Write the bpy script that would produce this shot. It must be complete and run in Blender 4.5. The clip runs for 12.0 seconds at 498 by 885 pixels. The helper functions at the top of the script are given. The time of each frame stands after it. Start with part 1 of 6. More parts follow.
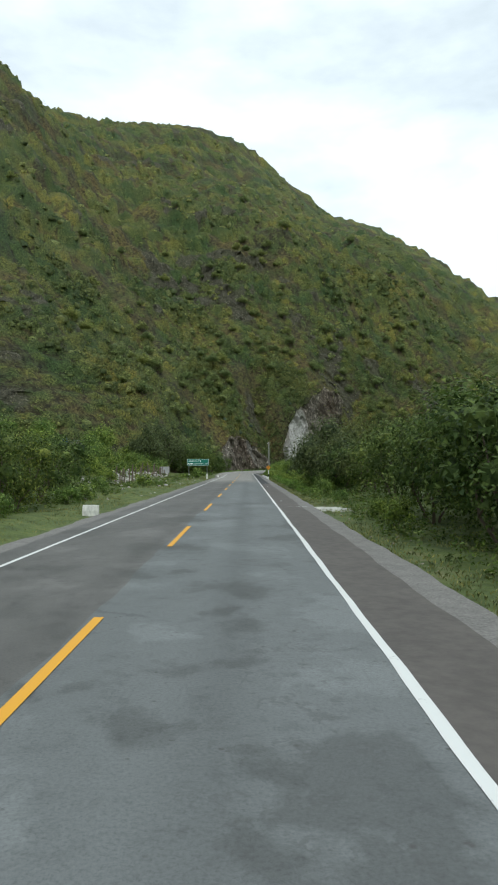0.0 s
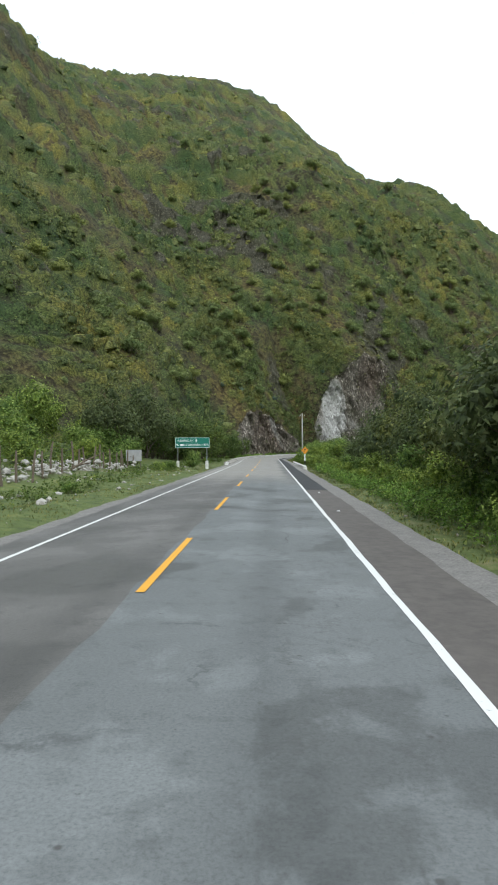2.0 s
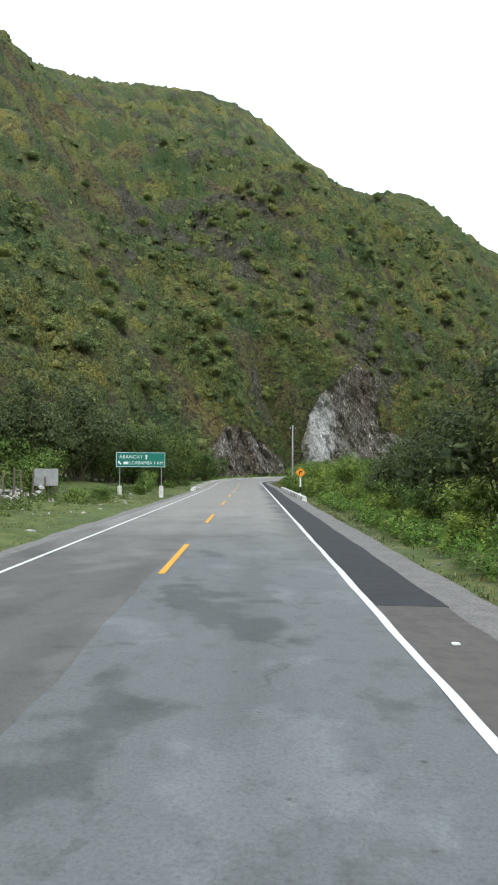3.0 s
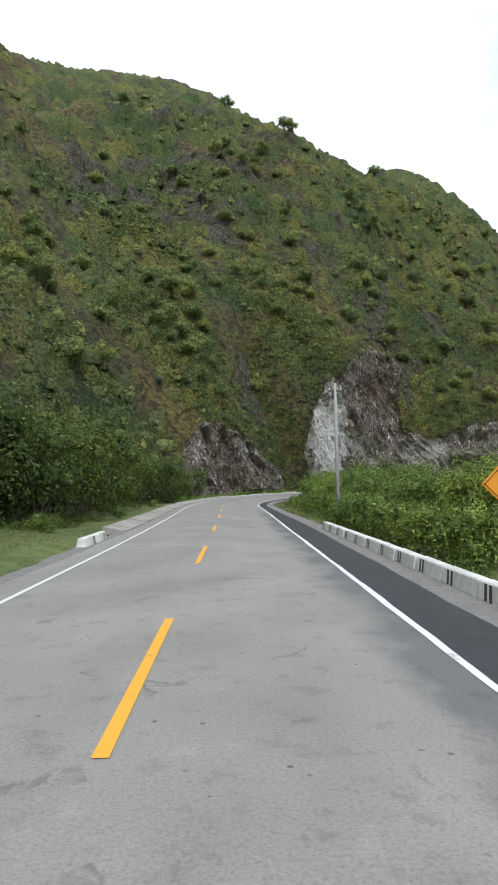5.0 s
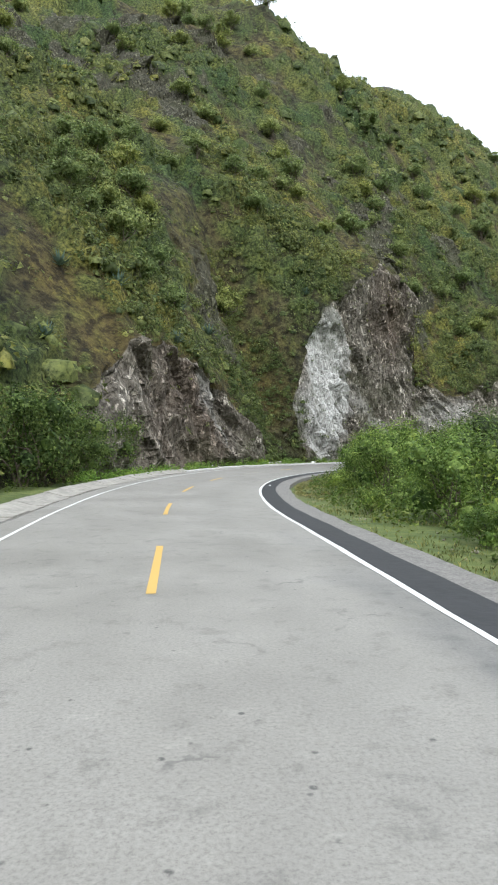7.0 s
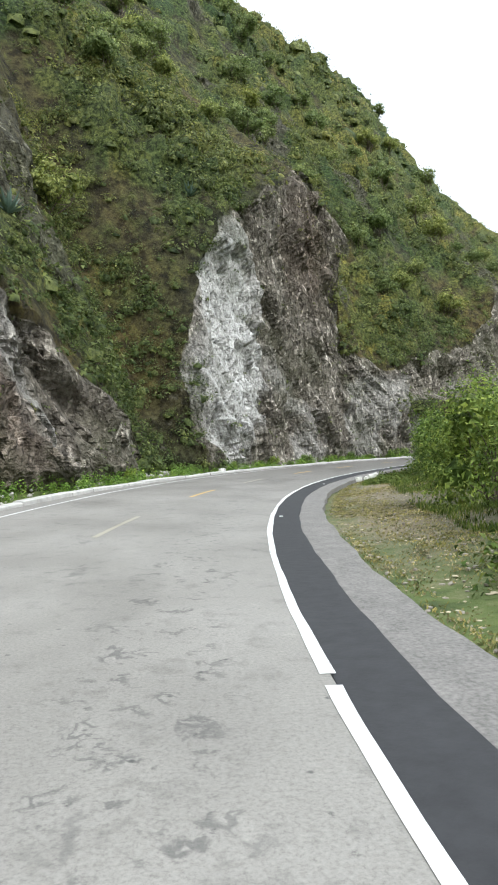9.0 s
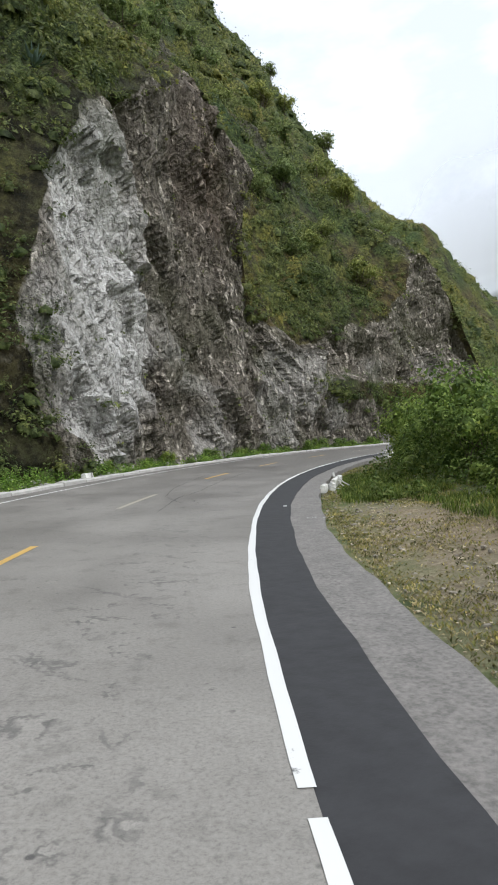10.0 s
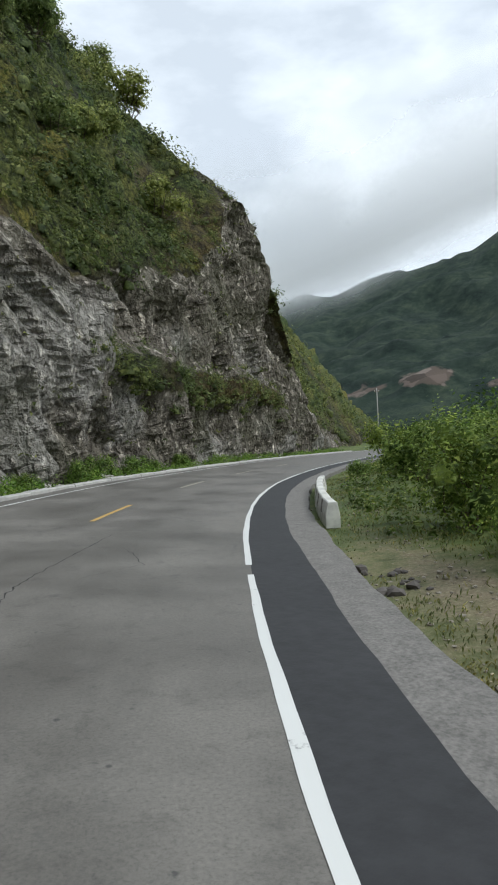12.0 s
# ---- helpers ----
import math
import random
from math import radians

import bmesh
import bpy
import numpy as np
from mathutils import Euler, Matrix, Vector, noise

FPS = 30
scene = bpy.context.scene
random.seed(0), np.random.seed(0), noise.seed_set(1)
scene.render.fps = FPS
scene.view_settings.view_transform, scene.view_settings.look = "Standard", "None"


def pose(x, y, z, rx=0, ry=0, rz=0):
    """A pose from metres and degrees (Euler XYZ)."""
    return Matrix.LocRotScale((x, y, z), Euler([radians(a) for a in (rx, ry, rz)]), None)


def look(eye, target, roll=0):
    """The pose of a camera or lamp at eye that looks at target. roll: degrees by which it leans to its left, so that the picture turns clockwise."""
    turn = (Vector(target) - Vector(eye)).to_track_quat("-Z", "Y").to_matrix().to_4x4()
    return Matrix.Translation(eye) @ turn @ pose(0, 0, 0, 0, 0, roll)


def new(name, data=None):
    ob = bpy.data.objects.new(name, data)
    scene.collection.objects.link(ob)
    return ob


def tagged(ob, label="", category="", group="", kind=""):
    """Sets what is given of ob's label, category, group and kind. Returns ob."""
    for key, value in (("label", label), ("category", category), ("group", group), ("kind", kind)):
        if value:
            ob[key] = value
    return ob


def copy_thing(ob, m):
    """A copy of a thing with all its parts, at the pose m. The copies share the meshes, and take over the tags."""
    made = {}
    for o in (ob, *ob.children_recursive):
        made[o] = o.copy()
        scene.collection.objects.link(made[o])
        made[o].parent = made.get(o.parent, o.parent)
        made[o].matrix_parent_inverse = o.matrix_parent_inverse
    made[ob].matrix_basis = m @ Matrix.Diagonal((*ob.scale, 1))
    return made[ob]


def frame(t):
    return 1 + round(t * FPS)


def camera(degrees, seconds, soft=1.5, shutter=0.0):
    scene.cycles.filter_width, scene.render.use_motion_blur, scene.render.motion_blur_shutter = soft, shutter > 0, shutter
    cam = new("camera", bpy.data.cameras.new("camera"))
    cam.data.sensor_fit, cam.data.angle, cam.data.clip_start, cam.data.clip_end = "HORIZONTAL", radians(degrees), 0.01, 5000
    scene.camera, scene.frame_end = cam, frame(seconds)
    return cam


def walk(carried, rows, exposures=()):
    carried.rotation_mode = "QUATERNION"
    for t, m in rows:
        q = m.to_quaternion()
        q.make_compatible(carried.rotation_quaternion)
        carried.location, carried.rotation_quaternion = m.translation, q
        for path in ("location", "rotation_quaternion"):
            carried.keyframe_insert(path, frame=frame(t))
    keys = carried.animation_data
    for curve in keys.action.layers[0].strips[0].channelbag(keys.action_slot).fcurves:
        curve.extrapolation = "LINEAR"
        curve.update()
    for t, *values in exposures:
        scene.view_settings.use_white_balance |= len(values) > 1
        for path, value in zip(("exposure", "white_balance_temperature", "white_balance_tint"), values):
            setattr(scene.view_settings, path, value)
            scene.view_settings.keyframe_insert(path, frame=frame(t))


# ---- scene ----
cam = camera(42.0, 12.0, 1.9)
PATH = [
    (0, (-0.106, 0.522, 1.785), (-0.102, 2.52, 1.861), -0.00),
    (0.5, (-0.151, 11.135, 1.809), (-0.142, 13.134, 1.866), 0.32),
    (1, (-0.156, 21.788, 1.785), (-0.158, 23.788, 1.83), 0.39),
    (1.5, (-0.162, 32.456, 1.792), (-0.195, 34.453, 1.883), 0.32),
    (2, (-0.23, 43.147, 1.764), (-0.297, 45.146, 1.788), -0.33),
    (2.5, (-0.246, 53.7, 1.729), (-0.272, 55.699, 1.748), 0.82),
    (2.7, (-0.283, 57.859, 1.733), (-0.301, 59.858, 1.777), 0.69),
    (4.3, (-0.686, 90.578, 1.785), (-0.673, 92.571, 1.952), -0.04),
    (4.5, (-0.758, 94.602, 1.764), (-0.741, 96.598, 1.897), -0.07),
    (5, (-0.966, 104.555, 1.734), (-0.921, 106.549, 1.872), -1.03),
    (5.5, (-1.221, 114.507, 1.662), (-1.177, 116.506, 1.693), -1.77),
    (6, (-1.459, 124.373, 1.66), (-1.408, 126.373, 1.674), -0.51),
    (6.5, (-1.622, 134.088, 1.703), (-1.484, 136.083, 1.719), -0.00),
    (6.7, (-1.613, 137.888, 1.698), (-1.458, 139.882, 1.735), -0.02),
    (8.3, (-0.421, 167.53, 1.778), (0.052, 169.473, 1.808), -0.86),
    (8.5, (0.061, 170.95, 1.785), (0.564, 172.885, 1.824), -1.38),
    (9, (1.784, 179.084, 1.771), (2.411, 180.983, 1.812), -2.36),
    (9.5, (4.12, 187.055, 1.764), (4.87, 188.908, 1.693), -4.11),
    (10, (7.043, 194.767, 1.801), (7.993, 196.527, 1.805), -3.51),
    (10.5, (10.594, 202.059, 1.835), (11.759, 203.684, 1.824), -4.20),
    (11, (14.633, 208.96, 1.883), (15.943, 210.472, 1.903), -1.85),
    (11.5, (19.138, 215.519, 1.972), (20.576, 216.907, 2.038), -2.14),
    (12, (24.276, 221.875, 2.137), (25.798, 223.171, 2.148), -2.59),
]
walk(cam, [(t, look(eye, target, roll)) for t, eye, target, roll in PATH],
     [(0, -0.06, 5950, 1), (1.5, 0.04, 5950, 4), (2.5, 0.5, 5890, 6), (4.5, 0.03, 5930, 8), (5.5, 0.66, 5920, 10), (6.5, 0.76, 5950, 8), (8.5, 0.95, 6000, 7), (9.5, 0.74, 6000, 8), (10.0, 0.36, 6080, 10), (10.5, 0.42, 6150, 9), (11.0, 0.1, 6080, 9), (11.5, -0.06, 6020, 8), (12, 0.04, 5980, 6)])

# ---- world and sun ----
world = bpy.data.worlds.new("overcast_sky")
scene.world = world
world.use_nodes = True
wn, wl = world.node_tree.nodes, world.node_tree.links
wn.clear()
SUN_EL, SUN_AZ = 46.0, 165.0
sky = wn.new("ShaderNodeTexSky")
sky.sky_type = "NISHITA"
sky.sun_disc = False
sky.sun_elevation, sky.sun_rotation = radians(SUN_EL), radians(SUN_AZ)
sky.air_density, sky.dust_density = 1.0, 2.0
w_out = wn.new("ShaderNodeOutputWorld")
w_bg = wn.new("ShaderNodeBackground")
w_bg.inputs["Strength"].default_value = 0.11
w_tc = wn.new("ShaderNodeTexCoord")
w_map = wn.new("ShaderNodeMapping")
w_map.inputs["Scale"].default_value = (1.0, 1.0, 2.6)
w_n1 = wn.new("ShaderNodeTexNoise")
w_n1.inputs["Scale"].default_value, w_n1.inputs["Detail"].default_value = 2.3, 8.0
w_n1.inputs["Roughness"].default_value = 0.52
w_ramp = wn.new("ShaderNodeValToRGB")          # cloud shade
w_ramp.color_ramp.elements[0].position, w_ramp.color_ramp.elements[0].color = 0.36, (7.4, 7.7, 8.1, 1)
w_ramp.color_ramp.elements[1].position, w_ramp.color_ramp.elements[1].color = 0.54, (11.8, 11.95, 12.1, 1)
w_mix = wn.new("ShaderNodeMixRGB")
w_mix.inputs["Fac"].default_value = 0.88       # cloud cover
wl.new(w_tc.outputs["Generated"], w_map.inputs["Vector"])
wl.new(w_map.outputs["Vector"], w_n1.inputs["Vector"])
wl.new(w_n1.outputs["Fac"], w_ramp.inputs["Fac"])
wl.new(sky.outputs["Color"], w_mix.inputs["Color1"])
wl.new(w_ramp.outputs["Color"], w_mix.inputs["Color2"])
wl.new(w_mix.outputs["Color"], w_bg.inputs["Color"])
wl.new(w_bg.outputs["Background"], w_out.inputs["Surface"])

sun = new("sun", bpy.data.lights.new("sun", "SUN"))
sun.data.energy, sun.data.angle, sun.data.color = 1.7, radians(16), (1.0, 0.96, 0.9)
az, el = radians(SUN_AZ), radians(SUN_EL)
sun.matrix_world = look((80 * math.sin(az) * math.cos(el), 80 * math.cos(az) * math.cos(el), 80 * math.sin(el)), (0, 0, 0))

# ---- materials ----
def mat(name):
    m = bpy.data.materials.new(name)
    m.use_nodes = True
    n = m.node_tree.nodes
    return m, n, m.node_tree.links, n["Principled BSDF"]


def noise_node(n, l, scale, detail=5.0, rough=0.55, vec=None):
    t = n.new("ShaderNodeTexNoise")
    t.inputs["Scale"].default_value, t.inputs["Detail"].default_value, t.inputs["Roughness"].default_value = scale, detail, rough
    if vec is not None:
        l.new(vec, t.inputs["Vector"])
    return t


def ramp_node(n, l, src, stops, linear=True):
    r = n.new("ShaderNodeValToRGB")
    e = r.color_ramp.elements
    while len(e) < len(stops):
        e.new(0.5)
    for k, (p, c) in enumerate(stops):
        e[k].position = p
        e[k].color = (*c, 1) if len(c) == 3 else c
    l.new(src, r.inputs["Fac"])
    return r


def mix_node(n, l, fac, a, b, mode="MIX"):
    m = n.new("ShaderNodeMixRGB")
    m.blend_type = mode
    for key, v in (("Fac", fac), ("Color1", a), ("Color2", b)):
        if isinstance(v, (int, float)):
            m.inputs[key].default_value = v
        elif isinstance(v, tuple):
            m.inputs[key].default_value = (*v, 1)
        else:
            l.new(v, m.inputs[key])
    return m


def bump_node(n, l, b, height, strength, dist):
    k = n.new("ShaderNodeBump")
    k.inputs["Strength"].default_value, k.inputs["Distance"].default_value = strength, dist
    l.new(height, k.inputs["Height"])
    l.new(k.outputs["Normal"], b.inputs["Normal"])


def plain(name, col, rough=0.6, metal=0.0, scale=6.0, vary=0.25, bump=0.15, stain=None):
    """A surface of one colour with grain and stains at two scales."""
    m, n, l, b = mat(name)
    tc = n.new("ShaderNodeTexCoord")
    a = noise_node(n, l, scale, 6, 0.6, tc.outputs["Object"])
    c = noise_node(n, l, scale * 0.17, 3, 0.5, tc.outputs["Object"])
    dark = stain or tuple(v * (1 - vary) for v in col)
    light = tuple(min(1, v * (1 + vary * 0.5)) for v in col)
    r1 = ramp_node(n, l, a.outputs["Fac"], [(0.35, dark), (0.62, light)])
    r2 = ramp_node(n, l, c.outputs["Fac"], [(0.35, tuple(v * (1 - vary * 0.7) for v in col)), (0.65, col)])
    l.new(mix_node(n, l, 0.5, r1.outputs["Color"], r2.outputs["Color"]).outputs["Color"], b.inputs["Base Color"])
    b.inputs["Roughness"].default_value, b.inputs["Metallic"].default_value = rough, metal
    if bump:
        bump_node(n, l, b, a.outputs["Fac"], bump, 0.02)
    return m


def road_material(name, left):
    """Old asphalt, with the resealed grey lane and blotches in the straight; UV is (metres across, metres along)."""
    m, n, l, b = mat(name)
    uv = n.new("ShaderNodeUVMap")
    sep = n.new("ShaderNodeSeparateXYZ")
    l.new(uv.outputs["UV"], sep.inputs["Vector"])
    stretch = n.new("ShaderNodeMapping")
    stretch.inputs["Scale"].default_value = (0.8, 0.62, 1.0)
    l.new(uv.outputs["UV"], stretch.inputs["Vector"])
    fine = noise_node(n, l, 34, 6, 0.85, uv.outputs["UV"])
    mid = noise_node(n, l, 2.6, 7, 0.68, uv.outputs["UV"])
    big = noise_node(n, l, 0.6, 7, 0.6, stretch.outputs["Vector"])
    blot = noise_node(n, l, 0.9, 3, 0.6, uv.outputs["UV"])
    old = (0.112, 0.107, 0.1) if left else (0.132, 0.139, 0.138)
    dark = (0.09, 0.087, 0.082) if left else (0.088, 0.092, 0.09)
    early = ramp_node(n, l, big.outputs["Fac"], [(0.41, dark), (0.45, old), (0.54, old), (0.58, tuple(v * 1.25 for v in old))])
    late = ramp_node(n, l, big.outputs["Fac"], [(0.3, (0.212, 0.199, 0.18)), (0.5, (0.245, 0.231, 0.208)), (0.7, (0.275, 0.26, 0.236))])
    # the newer pale surface begins with a ragged edge, and ends again in the bend
    wob = n.new("ShaderNodeMath"); wob.operation = "MULTIPLY_ADD"
    l.new(blot.outputs["Fac"], wob.inputs[0]); wob.inputs[1].default_value = 16.0
    l.new(sep.outputs["Y"], wob.inputs[2])
    f1 = n.new("ShaderNodeMapRange")
    f1.inputs[1].default_value, f1.inputs[2].default_value = 84.0, 100.0
    l.new(wob.outputs[0], f1.inputs[0])
    f2 = n.new("ShaderNodeMapRange")
    f2.inputs[1].default_value, f2.inputs[2].default_value = 206.0, 240.0
    l.new(wob.outputs[0], f2.inputs[0])
    col = mix_node(n, l, f1.outputs[0], early.outputs["Color"], late.outputs["Color"])
    end = ramp_node(n, l, big.outputs["Fac"], [(0.36, (0.098, 0.09, 0.079)), (0.5, (0.14, 0.13, 0.115)), (0.62, (0.185, 0.172, 0.153))])
    col = mix_node(n, l, f2.outputs[0], col.outputs["Color"], end.outputs["Color"])
    if not left:
        spread = n.new("ShaderNodeMath"); spread.operation = "MULTIPLY_ADD"
        l.new(big.outputs["Fac"], spread.inputs[0]); spread.inputs[1].default_value = 2.2; l.new(sep.outputs["X"], spread.inputs[2])
        e1 = n.new("ShaderNodeMapRange"); e1.inputs[1].default_value, e1.inputs[2].default_value = 3.35, 3.85
        l.new(spread.outputs[0], e1.inputs[0])
        e2 = n.new("ShaderNodeMapRange"); e2.inputs[1].default_value, e2.inputs[2].default_value = 168.0, 150.0
        l.new(wob.outputs[0], e2.inputs[0])
        e3 = n.new("ShaderNodeMath"); e3.operation = "MULTIPLY"
        l.new(e1.outputs[0], e3.inputs[0]); l.new(e2.outputs[0], e3.inputs[1])
        e4 = n.new("ShaderNodeMath"); e4.operation = "MULTIPLY"; e4.inputs[1].default_value = 0.75
        l.new(e3.outputs[0], e4.inputs[0])
        e5 = n.new("ShaderNodeMath"); e5.operation = "MULTIPLY"
        l.new(e4.outputs[0], e5.inputs[0]); l.new(f1.outputs[0], e5.inputs[1])
        col = mix_node(n, l, e5.outputs[0], col.outputs["Color"], (0.085, 0.085, 0.086))
    grain = ramp_node(n, l, fine.outputs["Fac"], [(0.34, (0.62, 0.62, 0.62)), (0.5, (1.0, 1.0, 1.0)), (0.66, (1.22, 1.22, 1.2))])
    col = mix_node(n, l, 1.0, col.outputs["Color"], grain.outputs["Color"], "MULTIPLY")
    smear = ramp_node(n, l, mid.outputs["Fac"], [(0.36, (0.8, 0.8, 0.8)), (0.46, (1, 1, 1)), (0.58, (1.0, 1.0, 1.0)), (0.68, (1.14, 1.14, 1.14))])
    col = mix_node(n, l, 1.0, col.outputs["Color"], smear.outputs["Color"], "MULTIPLY")
    # drip track along the middle of the lane, and polished wheel tracks
    trk = n.new("ShaderNodeMath"); trk.operation = "MULTIPLY_ADD"
    l.new(mid.outputs["Fac"], trk.inputs[0]); trk.inputs[1].default_value = 0.5; l.new(sep.outputs["X"], trk.inputs[2])
    tr = ramp_node(n, l, trk.outputs[0], [(0.0, (1, 1, 1)), (0.05, (1, 1, 1)), (0.09, (0.8, 0.8, 0.8)), (0.13, (1, 1, 1)), (0.36, (1, 1, 1)), (0.5, (1, 1, 1))])
    k5 = n.new("ShaderNodeMapRange"); k5.inputs[1].default_value, k5.inputs[2].default_value = -4.2, 4.2
    if left:
        k5.inputs[1].default_value, k5.inputs[2].default_value = -6.2, 2.2
    for e, (pp, v) in zip(tr.color_ramp.elements, ((0.0, 1.0), (0.56, 1.0), (0.65, 1.05), (0.705, 0.82), (0.76, 1.05), (1.0, 0.97))):
        e.position, e.color = pp, (v, v, v, 1)
    l.new(trk.outputs[0], k5.inputs[0]); l.new(k5.outputs[0], tr.inputs["Fac"])
    fade = n.new("ShaderNodeMath"); fade.operation = "MULTIPLY_ADD"     # the track is lost on the newer surface
    l.new(f1.outputs[0], fade.inputs[0]); fade.inputs[1].default_value, fade.inputs[2].default_value = -0.65, 0.85
    col = mix_node(n, l, fade.outputs[0], col.outputs["Color"], tr.outputs["Color"], "MULTIPLY")
    # small pits where chips have come away
    pit = n.new("ShaderNodeTexVoronoi"); pit.inputs["Scale"].default_value = 6.5
    l.new(uv.outputs["UV"], pit.inputs["Vector"])
    pk = ramp_node(n, l, pit.outputs["Distance"], [(0.1, (0.9, 0.9, 0.9)), (0.19, (0, 0, 0))])
    pw = ramp_node(n, l, mid.outputs["Fac"], [(0.545, (0, 0, 0)), (0.59, (1, 1, 1))])
    pf = mix_node(n, l, 1.0, pk.outputs["Color"], pw.outputs["Color"], "MULTIPLY")
    col = mix_node(n, l, pf.outputs["Color"], col.outputs["Color"], (0.06, 0.058, 0.055))
    # thin sealed cracks
    vor = n.new("ShaderNodeTexVoronoi"); vor.feature = "DISTANCE_TO_EDGE"
    vor.inputs["Scale"].default_value = 0.42
    warp = n.new("ShaderNodeVectorMath"); warp.operation = "MULTIPLY_ADD"
    wn2 = noise_node(n, l, 1.3, 5, 0.6, uv.outputs["UV"])
    l.new(wn2.outputs["Color"], warp.inputs[0]); warp.inputs[1].default_value = (1.3, 1.3, 0); l.new(uv.outputs["UV"], warp.inputs[2])
    l.new(warp.outputs[0], vor.inputs["Vector"])
    crack = ramp_node(n, l, vor.outputs["Distance"], [(0.006, (1, 1, 1)), (0.015, (0, 0, 0))])
    where = ramp_node(n, l, blot.outputs["Fac"], [(0.55, (0, 0, 0)), (0.62, (0.4, 0.4, 0.4))])
    cf = mix_node(n, l, 1.0, crack.outputs["Color"], where.outputs["Color"], "MULTIPLY")
    col = mix_node(n, l, cf.outputs["Color"], col.outputs["Color"], (0.035, 0.035, 0.036))
    # crazed, broken surface in the wheel track of the bend, and pitted patches beside the edge line
    if not left:
        craze = n.new("ShaderNodeTexVoronoi"); craze.feature = "DISTANCE_TO_EDGE"; craze.inputs["Scale"].default_value = 5.5
        l.new(warp.outputs[0], craze.inputs["Vector"])
        cz = ramp_node(n, l, craze.outputs["Distance"], [(0.05, (1, 1, 1)), (0.16, (0, 0, 0))])
        band = n.new("ShaderNodeMapRange"); band.inputs[1].default_value, band.inputs[2].default_value = 0.0, 4.0
        l.new(sep.outputs["X"], band.inputs[0])
        bw = ramp_node(n, l, band.outputs[0], [(0.27, (0, 0, 0)), (0.4, (1, 1, 1)), (0.6, (1, 1, 1)), (0.72, (0, 0, 0))])
        reach = n.new("ShaderNodeMapRange"); reach.inputs[1].default_value, reach.inputs[2].default_value = 20.0, 270.0
        l.new(sep.outputs["Y"], reach.inputs[0])
        rw = ramp_node(n, l, reach.outputs[0], [(0.0, (0.7, 0.7, 0.7)), (0.17, (0.7, 0.7, 0.7)), (0.22, (0.05, 0.05, 0.05)), (0.61, (0.1, 0.1, 0.1)), (0.65, (1, 1, 1)), (0.74, (1, 1, 1)), (0.8, (0.35, 0.35, 0.35))])
        torn = ramp_node(n, l, mid.outputs["Fac"], [(0.52, (0, 0, 0)), (0.59, (0.6, 0.6, 0.6))])
        zf = mix_node(n, l, 1.0, cz.outputs["Color"], bw.outputs["Color"], "MULTIPLY")
        zf = mix_node(n, l, 1.0, zf.outputs["Color"], rw.outputs["Color"], "MULTIPLY")
        zf = mix_node(n, l, 1.0, zf.outputs["Color"], torn.outputs["Color"], "MULTIPLY")
        col = mix_node(n, l, zf.outputs["Color"], col.outputs["Color"], (0.055, 0.054, 0.052))
    # tar spots
    spot = n.new("ShaderNodeTexVoronoi"); spot.inputs["Scale"].default_value = 0.8
    l.new(warp.outputs[0], spot.inputs["Vector"])
    sp = ramp_node(n, l, spot.outputs["Distance"], [(0.04, (0.3, 0.3, 0.3)), (0.06, (0, 0, 0))])
    col = mix_node(n, l, sp.outputs["Color"], col.outputs["Color"], (0.04, 0.04, 0.04))
    l.new(col.outputs["Color"], b.inputs["Base Color"])
    rr = ramp_node(n, l, big.outputs["Fac"], [(0.35, (0.5, 0.5, 0.5)), (0.65, (0.72, 0.72, 0.72))])
    l.new(rr.outputs["Color"], b.inputs["Roughness"])
    bump_node(n, l, b, fine.outputs["Fac"], 0.25, 0.01)
    return m


def paint_material(name, col, under):
    """Road paint, worn through to the asphalt in places."""
    m, n, l, b = mat(name)
    uv = n.new("ShaderNodeUVMap")
    a = noise_node(n, l, 9, 6, 0.7, uv.outputs["UV"])
    c = noise_node(n, l, 1.1, 3, 0.5, uv.outputs["UV"])
    s = n.new("ShaderNodeMath"); s.operation = "ADD"
    l.new(a.outputs["Fac"], s.inputs[0]); l.new(c.outputs["Fac"], s.inputs[1])
    r = ramp_node(n, l, s.outputs[0], [(0.0, col), (0.60, col), (0.66, under)])
    h = n.new("ShaderNodeMath"); h.operation = "MULTIPLY"; h.inputs[1].default_value = 0.5
    l.new(s.outputs[0], h.inputs[0]); l.new(h.outputs[0], r.inputs["Fac"])
    l.new(r.outputs["Color"], b.inputs["Base Color"])
    b.inputs["Roughness"].default_value = 0.55
    bump_node(n, l, b, a.outputs["Fac"], 0.2, 0.004)
    return m


